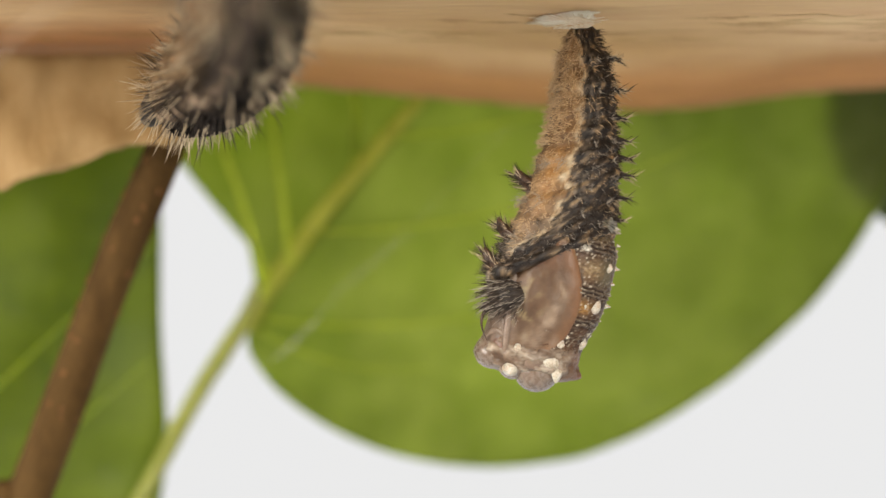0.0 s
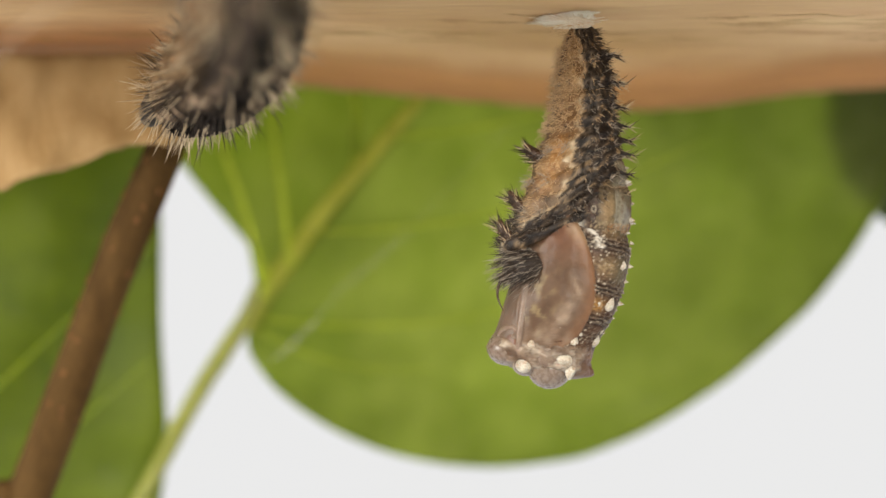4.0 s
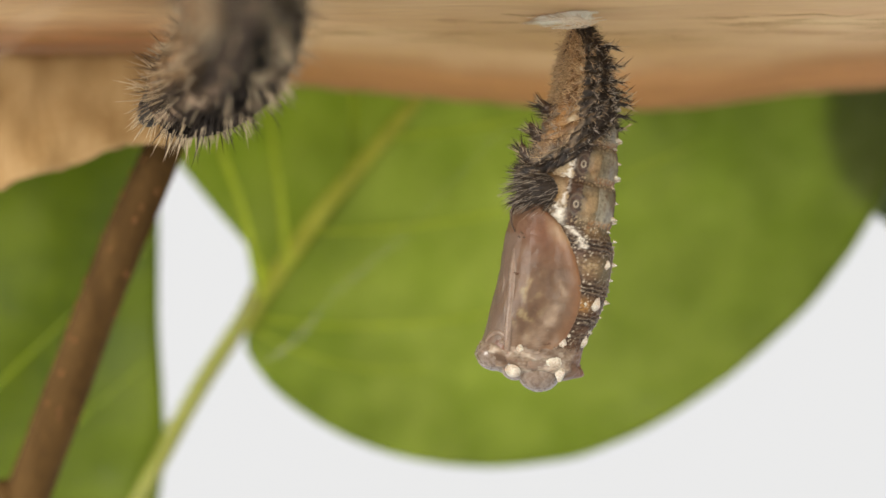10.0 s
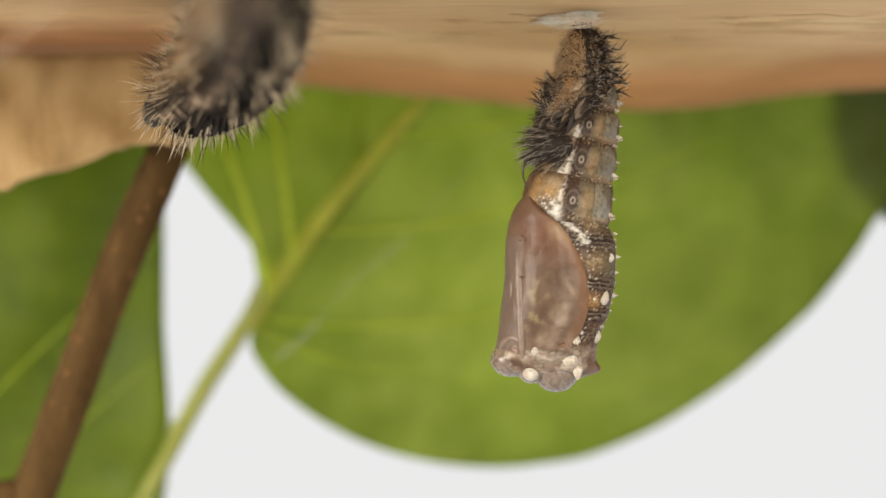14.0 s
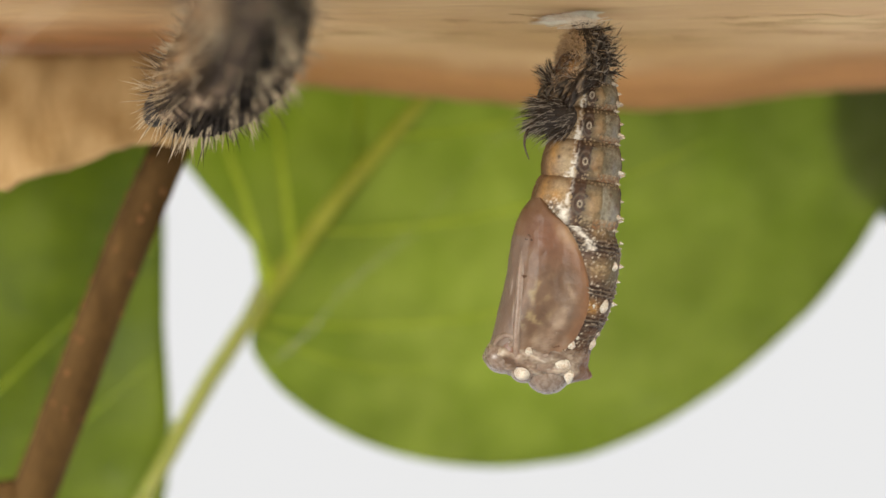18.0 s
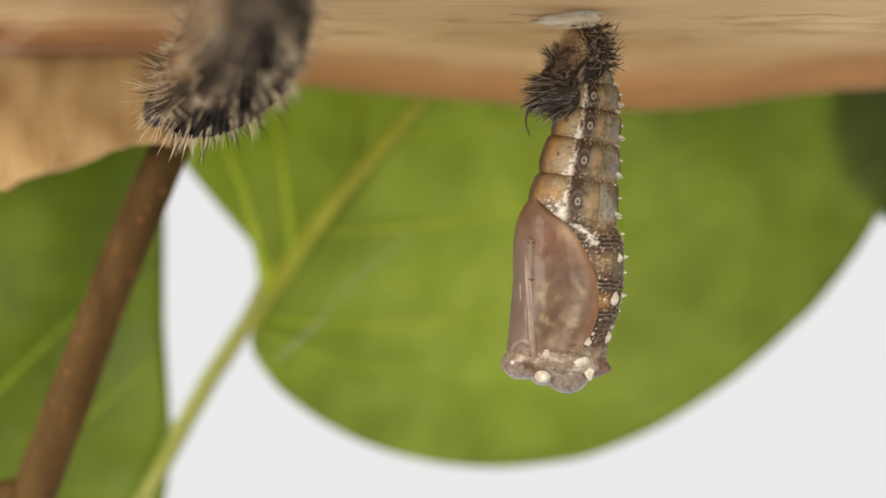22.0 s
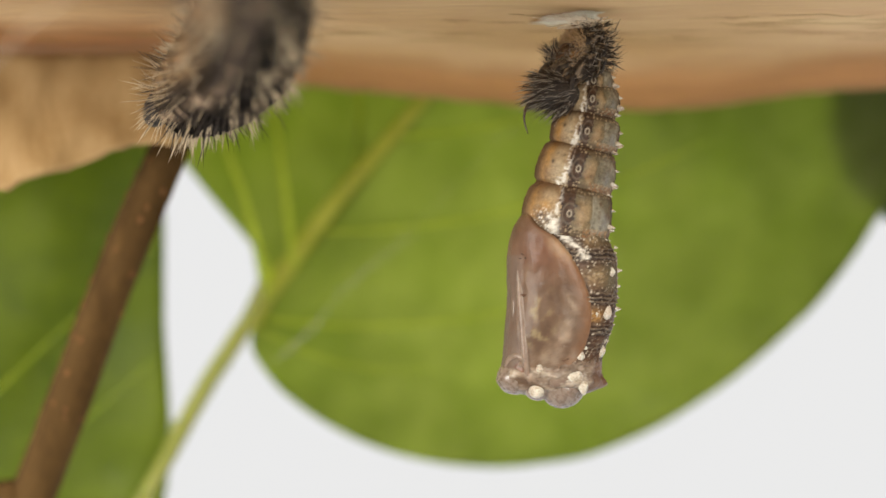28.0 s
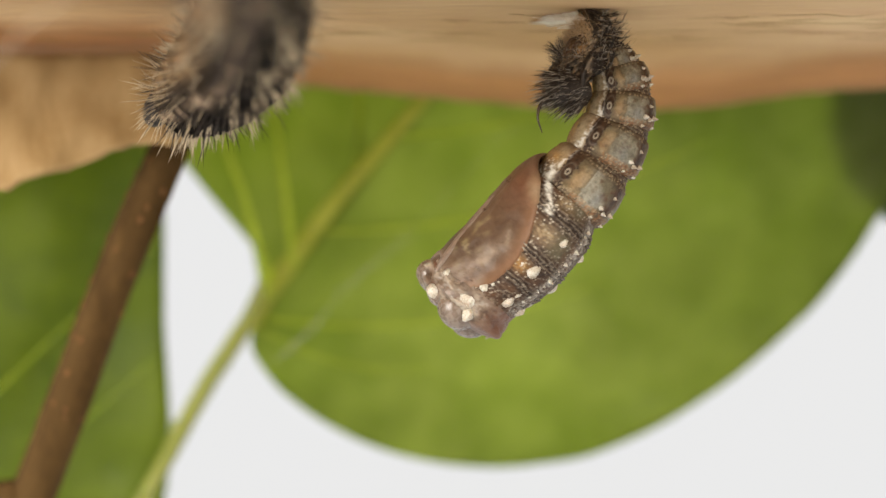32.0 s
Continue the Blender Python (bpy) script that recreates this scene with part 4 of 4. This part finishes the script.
def skin_frame(ctrl, s, a, t, lift=0.0, out=1.0):
    """Pose on the skin's surface: s from the tail (0) to the head (1), a degrees from the back over the near flank."""
    p0, p1, p2 = ctrl
    f = (1 + math.cos(radians(a))) / 2
    full = math.hypot(p2[0] - p0[0], p2[1] - p0[1])
    s2 = s * (1 - float(np.interp(full, [160, 300, 480], [0.30, 0.44, 0.25])) * f * min(1, s * 1.6))
    s2 *= 1 - 0.22 * float(np.interp(full, [110, 160, 300], [1, 0.9, 0])) * (s < 0.99)
    w = ((1 - s2) ** 2, 2 * s2 * (1 - s2), s2 * s2)
    x, y = (w[0] * p0[k] + w[1] * p1[k] + w[2] * p2[k] for k in (0, 1))
    dx, dy = (2 * (1 - s2) * (p1[k] - p0[k]) + 2 * s2 * (p2[k] - p1[k]) for k in (0, 1))
    ln = math.hypot(dx, dy)
    dx, dy = dx / ln, dy / ln
    size = float(np.interp(full, [110, 160, 280, 480], [0, 0.1, 0.6, 1.0]))
    r = ease(s, [0, 0.12, 0.35, 0.6, 0.85, 1], [22, 42, 56, 65, 57, 48]) * size + ease(s, [0, 0.12, 0.35, 0.6, 0.85, 1], [10, 24, 28, 28, 33, 32]) * (1 - size)
    deep = r * float(np.interp(s, [0, 0.4, 0.8, 1], [1.0, 1.25, 1.45, 1.35]))
    deep = max(deep, size * float(np.interp(s, [0.2, 0.55, 1], [0, 82, 88])))
    c, sn = math.cos(radians(a)), math.sin(radians(a))
    n = Vector((dy, 0, dx))            # towards the back
    if c > 0:
        # the mouth of the skin is cut aslant and reaches round the pupa's back
        n = n.lerp(Vector((1, 0, 0)), size * float(np.interp(s, [0.2, 0.6], [0, 1]))).normalized()
        r += size ** 3 * ease(s, [0, 0.35, 0.6, 0.85, 1], [0, 2, 12, 40, 66])
    down = Vector((dx, 0, -dy))
    o = Vector((c * n.x / r, -sn / deep, c * n.z / r)).normalized()
    place = W(x - nudge(t), y, 0.0) - ANCHOR + (n * (c * r * out) + Vector((0, -math.copysign(abs(sn) ** (1 - 0.4 * size), sn) * deep * out, 0))) * U + o * lift * U
    up = -down
    up = (up - o * up.dot(o)).normalized()
    m = Matrix((o, up.cross(o), up)).transposed().to_4x4()
    squeeze = float(np.interp(full, [110, 160, 300, 480], [1, 0.9, 0.3, 0]))
    return Matrix.Translation(place) @ m, squeeze, math.degrees(math.atan2(-dx, dy))


# ---- the shed skin ----
skin = thing("shed_skin", "black and tan bristly caterpillar skin sliding up the pupa", "caterpillar skin", ANCHOR)
NR, NA = 17, 13
REST = state(0.0)[4]


def skin_place(s, a, off=0.0):
    """Point of the stretched skin at the start, with its bulges, and the way out of it."""
    m = skin_frame(REST, s, a, 0.0)[0]
    out = m.to_3x3() @ Vector((1, 0, 0))
    c, n = math.cos(radians(a)), math.sin(radians(a))
    bulge = 2.6 * math.cos(s * 2 * math.pi * 10.5) + 3.4 * noise.noise(Vector((c * 2.2, n * 2.2, s * 13))) + 1.5 * noise.noise(Vector((c * 7, n * 7, s * 40)))
    return m.translation + out * (bulge + off) * U, out


def skin_tint(s, a):
    """Black back, grey mottled side, cream line, tan flank, brown belly."""
    f = abs((a + 180) % 360 - 180)
    c, n = math.cos(radians(a)), math.sin(radians(a))
    s1 = fbm((c * 1.8, n * 1.8, s * 9))
    s2 = fbm((c * 6, n * 6, s * 34))
    rim = 92 + 3 * math.sin(s * 2 * math.pi * 10.5 + 1) + 8 * s1 + 6 * s2
    rim += 72 * max(0, (s - 0.79) / 0.21) + 34 * max(0, 1 - s / 0.07)
    if f < rim:
        col = shade((0.010, 0.007, 0.005), (0.075, 0.052, 0.036), 0.35 + 1.5 * s2)
        col = shade(col, (0.17, 0.135, 0.10), (0.35 + 1.6 * s2) * bell(f, rim - 16, 12) * (s < 0.85))
        col = shade(col, (0.30, 0.20, 0.10), 1.6 * max(0, s2 - 0.22))
    else:
        col = shade((0.18, 0.098, 0.040), (0.42, 0.27, 0.13), 0.5 + 1.5 * s1 + 0.5 * s2)
        col = shade(col, (0.075, 0.036, 0.016), 1.6 * max(0, s2 - 0.08) + 0.8 * max(0, (f - 140) / 30))
        col = shade(col, (0.34, 0.16, 0.042), 0.7 * bell(f, 126, 14) * (s > 0.4) * (0.7 + s1))
        col = shade(col, (0.15, 0.115, 0.082), 0.9 * max(0, (s - 0.66) / 0.2))
        col = shade(col, (0.52, 0.42, 0.28), 1.0 * bell(f, rim + 4, 4.5) * (0.7 + 1.4 * s2))
    return col


def skin_patch(s0, a0):
    """One flap of the skin, shaped in its own space, with its bristles and spines."""
    rnd = scatter(int(s0 * 1000) * 400 + int(a0))
    home = skin_frame(REST, s0, a0, 0.0)[0]
    back = home.inverted()
    n, m = 11, 11
    rings, cols = [], []
    for i in range(n):
        u = i / (n - 1) * 2 - 1
        row, tint = [], []
        for j in range(m):
            w = j / (m - 1) * 2 - 1
            s, a = s0 + u * 0.5 * 1.6 * 0.95 / NR, a0 + w * 0.5 * 1.5 * 360 / NA
            s += 0.012 * noise.noise(Vector((w * 2, s0 * 50, a0))) * abs(u)
            p, out = skin_place(s, a, 1.5 - 5.5 * abs(u) ** 4 - 5.5 * abs(w) ** 4)
            row.append(back @ p)
            tint.append(skin_tint(s, a))
        rings.append(row + [p - Vector((2.2 * U, 0, 0)) for p in reversed(row)])
        cols += tint + tint[::-1]
    v, f = loft(rings)
    cols += [cols[0], cols[-1]]
    ob = part("skin_patch", mesh("skin_patch", v, f, cols=cols), M_SKIN, skin)
    black, tawny, pale, stout = [], [], [], []
    for _ in range(46 if s0 > 0.72 else 34):
        s, a = s0 + rnd.uniform(-.6, .6) * 0.95 / NR, a0 + rnd.uniform(-.6, .6) * 360 / NA
        f = abs((a + 180) % 360 - 180)
        p, out = skin_place(s, a, -1)
        p = back @ p
        dark = skin_tint(s, a)[0] < 0.16 and (f < 120 or s > 0.8)
        way = Vector((1, rnd.uniform(-.5, .5), rnd.uniform(-0.9, 0.5)))
        if dark:
            black.append(bristle(p, way, rnd.uniform(6, 24 if s0 > 0.72 or s0 < 0.25 else 15) * U, rnd.uniform(0.45, 0.9) * U, (rnd.uniform(-.2, .1), rnd.uniform(-.3, .3), rnd.uniform(-.4, .2))))
            if rnd.random() < 0.12:
                pale.append(bristle(p, way, rnd.uniform(10, 26) * U, 0.5 * U, (0, rnd.uniform(-.3, .3), rnd.uniform(-.4, .2))))
        else:
            short = 0.6 if s > 0.42 else 1.0
            if s > 0.42 and rnd.random() < 0.45:
                continue
            tawny.append(bristle(p, way, rnd.uniform(10, 26) * short * U, rnd.uniform(0.6, 1.3) * short * U, (rnd.uniform(-.2, .1), 0, rnd.uniform(-.4, .1))))
    row = round((s0 - 0.02) * NR / 0.95 - 0.5)
    f0 = abs((a0 + 180) % 360 - 180)
    if row % 2 == 1 and f0 < 75:
        # a branched spine: a short cone with pale side bristles
        p, out = skin_place(s0, a0, 0)
        p = back @ p
        k = 0.6 if f0 > 40 else 1.0
        stout.append(tube([p + Vector((q * 7, 0, -q * 1.4)) * U * k for q in range(5)], [U * r * k for r in (4.5, 3.6, 2.6, 1.6, 0.5)], 7))
        for _ in range(13):
            q, b = rnd.uniform(6, 26) * k, rnd.uniform(0, 6.28)
            (pale if rnd.random() < 0.65 else black).append(bristle(p + Vector((q, 0, -q * 0.2)) * U, (1.0, 0.8 * math.cos(b), 0.8 * math.sin(b)), rnd.uniform(12, 30) * k * U, rnd.uniform(0.6, 1.0) * U))
    if row > 7 and row % 3 == 2 and 110 < f0 < 165:
        p, out = skin_place(s0, a0, 0)
        p = back @ p
        for _ in range(15):
            pale.append(bristle(p + Vector((0, rnd.uniform(-9, 9), rnd.uniform(-5, 5))) * U, (0.8, rnd.uniform(-.5, .5), rnd.uniform(-0.9, 0.5)), rnd.uniform(18, 38) * U, 0.5 * U, (0, 0, -0.25)))
    for name, bits, material, label in (("bristles", black, M_HAIRB, "short black bristles"), ("bristles", tawny, M_HAIRT, "short tawny bristles"), ("pale_bristles", pale, M_HAIRG if f0 < 30 else M_HAIRS, "fine pale bristles"), ("spine", stout, M_HEAD, "branched black spine")):
        if bits:
            v, f = join(bits)
            part(name, mesh(name, v, f), material, ob, label)
    return ob


patches = []
for i in range(NR):
    for j in range(NA):
        s, a = 0.02 + 0.95 * (i + 0.5) / NR, 360 * (j + 0.5 * (i % 2)) / NA
        patches.append((skin_patch(s, a), s, a))


def claw(seed):
    rnd = scatter(seed)
    path = smooth_path([Vector((-12, 0, 0)) * U, Vector((10, 0, 1)) * U, Vector((24, 0, 3)) * U, Vector((36, 0, 8)) * U], 6)
    v, f = tube(path, [U * r for r in np.interp(np.linspace(0, 1, len(path)), [0, 0.45, 0.8, 1], [13, 10, 6, 1])], 12, 0.15, seed)
    leg = part("leg", mesh("leg", v, f), M_LEG, skin, "pointed dark brown walking leg")
    bits = []
    for _ in range(46):
        k = rnd.uniform(-8, 34)
        b = rnd.uniform(0, 6.28)
        r = np.interp(k, [-12, 10, 34], [12, 9, 5])
        bits.append(bristle(Vector((k, r * math.cos(b), r * math.sin(b))) * U, (1.0, 0.55 * math.cos(b), 0.55 * math.sin(b)), rnd.uniform(12, 30) * U, 0.9 * U))
    v, f = join(bits[:30])
    part("bristles", mesh("bristles", v, f), M_HAIRB, leg)
    v, f = join(bits[30:])
    part("pale_bristles", mesh("pale_bristles", v, f), M_HAIRG, leg)
    return leg


# each leg: the turn round the skin, and its way from the head as the skin slides up
SLIDE = [170, 210, 270, 440]
LEG_WAY = ([20, 80, 145, 205], [14, 52, 89, 95], [8, 26, 34, 30])
legs = [(claw(k), LEG_WAY[k % 3], a) for k, a in enumerate((166, 164, 160, 200, 202, 206))]


def shed_head():
    rnd = scatter(55)
    rings = []
    for k in range(15):
        b = math.pi * k / 14
        rings.append([Vector((math.cos(q) * 42 * math.sin(b), math.sin(q) * 50 * math.sin(b), math.cos(b) * 33)) * U * (1 + 0.07 * noise.noise(Vector((q, k * 0.5, 2)))) for q in np.linspace(0, 2 * math.pi, 29)[:-1]])
    v, f = loft(rings)
    head = part("head_capsule", mesh("head_capsule", v, f), M_HEAD, skin, "black hairy empty head capsule")
    for nm, mt, cnt, lo, hi in (("bristles", M_HAIRB, 620, 16, 38), ("pale_bristles", M_HAIRS, 230, 16, 44)):
        bits = []
        for _ in range(cnt):
            q = Vector((rnd.uniform(-1, 1), rnd.uniform(-1, 1), rnd.uniform(-1, 1))).normalized()
            bits.append(bristle(Vector((q.x * 42, q.y * 50, q.z * 34)) * U, q * 0.42 + Vector((-0.8 + rnd.uniform(-.3, .3), -0.15 + rnd.uniform(-.3, .3), -0.3 + rnd.uniform(-.4, .3))), rnd.uniform(lo, hi) * U, rnd.uniform(0.5, 0.9) * U, (0, 0, -0.15)))
        v, f = join(bits)
        part(nm, mesh(nm, v, f), mt, head)
    path = smooth_path([Vector((-36, -10, -20)) * U, Vector((-43, -12, -42)) * U, Vector((-41, -12, -62)) * U, Vector((-28, -12, -84)) * U], 6)
    v, f = tube(path, [U * r for r in np.linspace(3.8, 0.8, len(path))], 8)
    part("jaw_hook", mesh("jaw_hook", v, f), M_LEG, head, "curved black hook below the head capsule")
    return head


shead = shed_head()

# ---- what moves ----
def motions():
    times = [k * 0.5 for k in range(57)] + [28.2] + [28.3 + 0.1 * k for k in range(38)]
    states = [(t, *state(t)) for t in times]
    walk(fore, [(t, flat_pose(*at, tw, t)) for t, at, tw, top, l0, c in states])
    for ob, (share, a, tall) in zip(tail, RINGS):
        walk(ob, [(t, flat_pose(*tail_curve(at, top, l0, share), tw + float(np.interp(t, [0, 6, 13, 19, 32], [0, 1, 4, 8, 7])), t)) for t, at, tw, top, l0, c in states])
    walk(hook, [(t, flat_pose(*top, math.degrees(math.atan2(1040 - top[0], top[1] - 30)), tw, t)) for t, at, tw, top, l0, c in states])
    for k, (ob, s, a) in enumerate(patches):
        rows = []
        for t, at, tw, top, l0, c in states:
            m, sq, lean = skin_frame(c, s, a, t, 0, 1)
            tip = (26 + 16 * math.sin(k * 2.4)) * sq
            rows.append((t, m @ pose(0, 0, 0, 10 * sq * math.sin(k * 1.7), -tip, 14 * sq * math.sin(k * 3.1))))
        walk(ob, rows)
    for ob, way, a in legs:
        rows = []
        for t, at, tw, top, l0, c in states:
            full = math.hypot(c[2][0] - c[0][0], c[2][1] - c[0][1])
            s = max(0.3, 1 - float(np.interp(full, SLIDE, way)) / full)
            m, sq, lean = skin_frame(c, min(s, 0.985), a, t, 2)
            rows.append((t, m @ pose(-10 * sq * U, 0, 0, 0, -14, 0)))
        walk(ob, rows)
    rows = []
    for t, at, tw, top, l0, c in states:
        lean = skin_frame(c, 1.0, 90, t)[2]
        rows.append((t, flat_pose(c[2][0] + 14, c[2][1] - 4, lean * 0.4 - 4, 0, t, -0.0012)))
    walk(shead, rows)


motions()
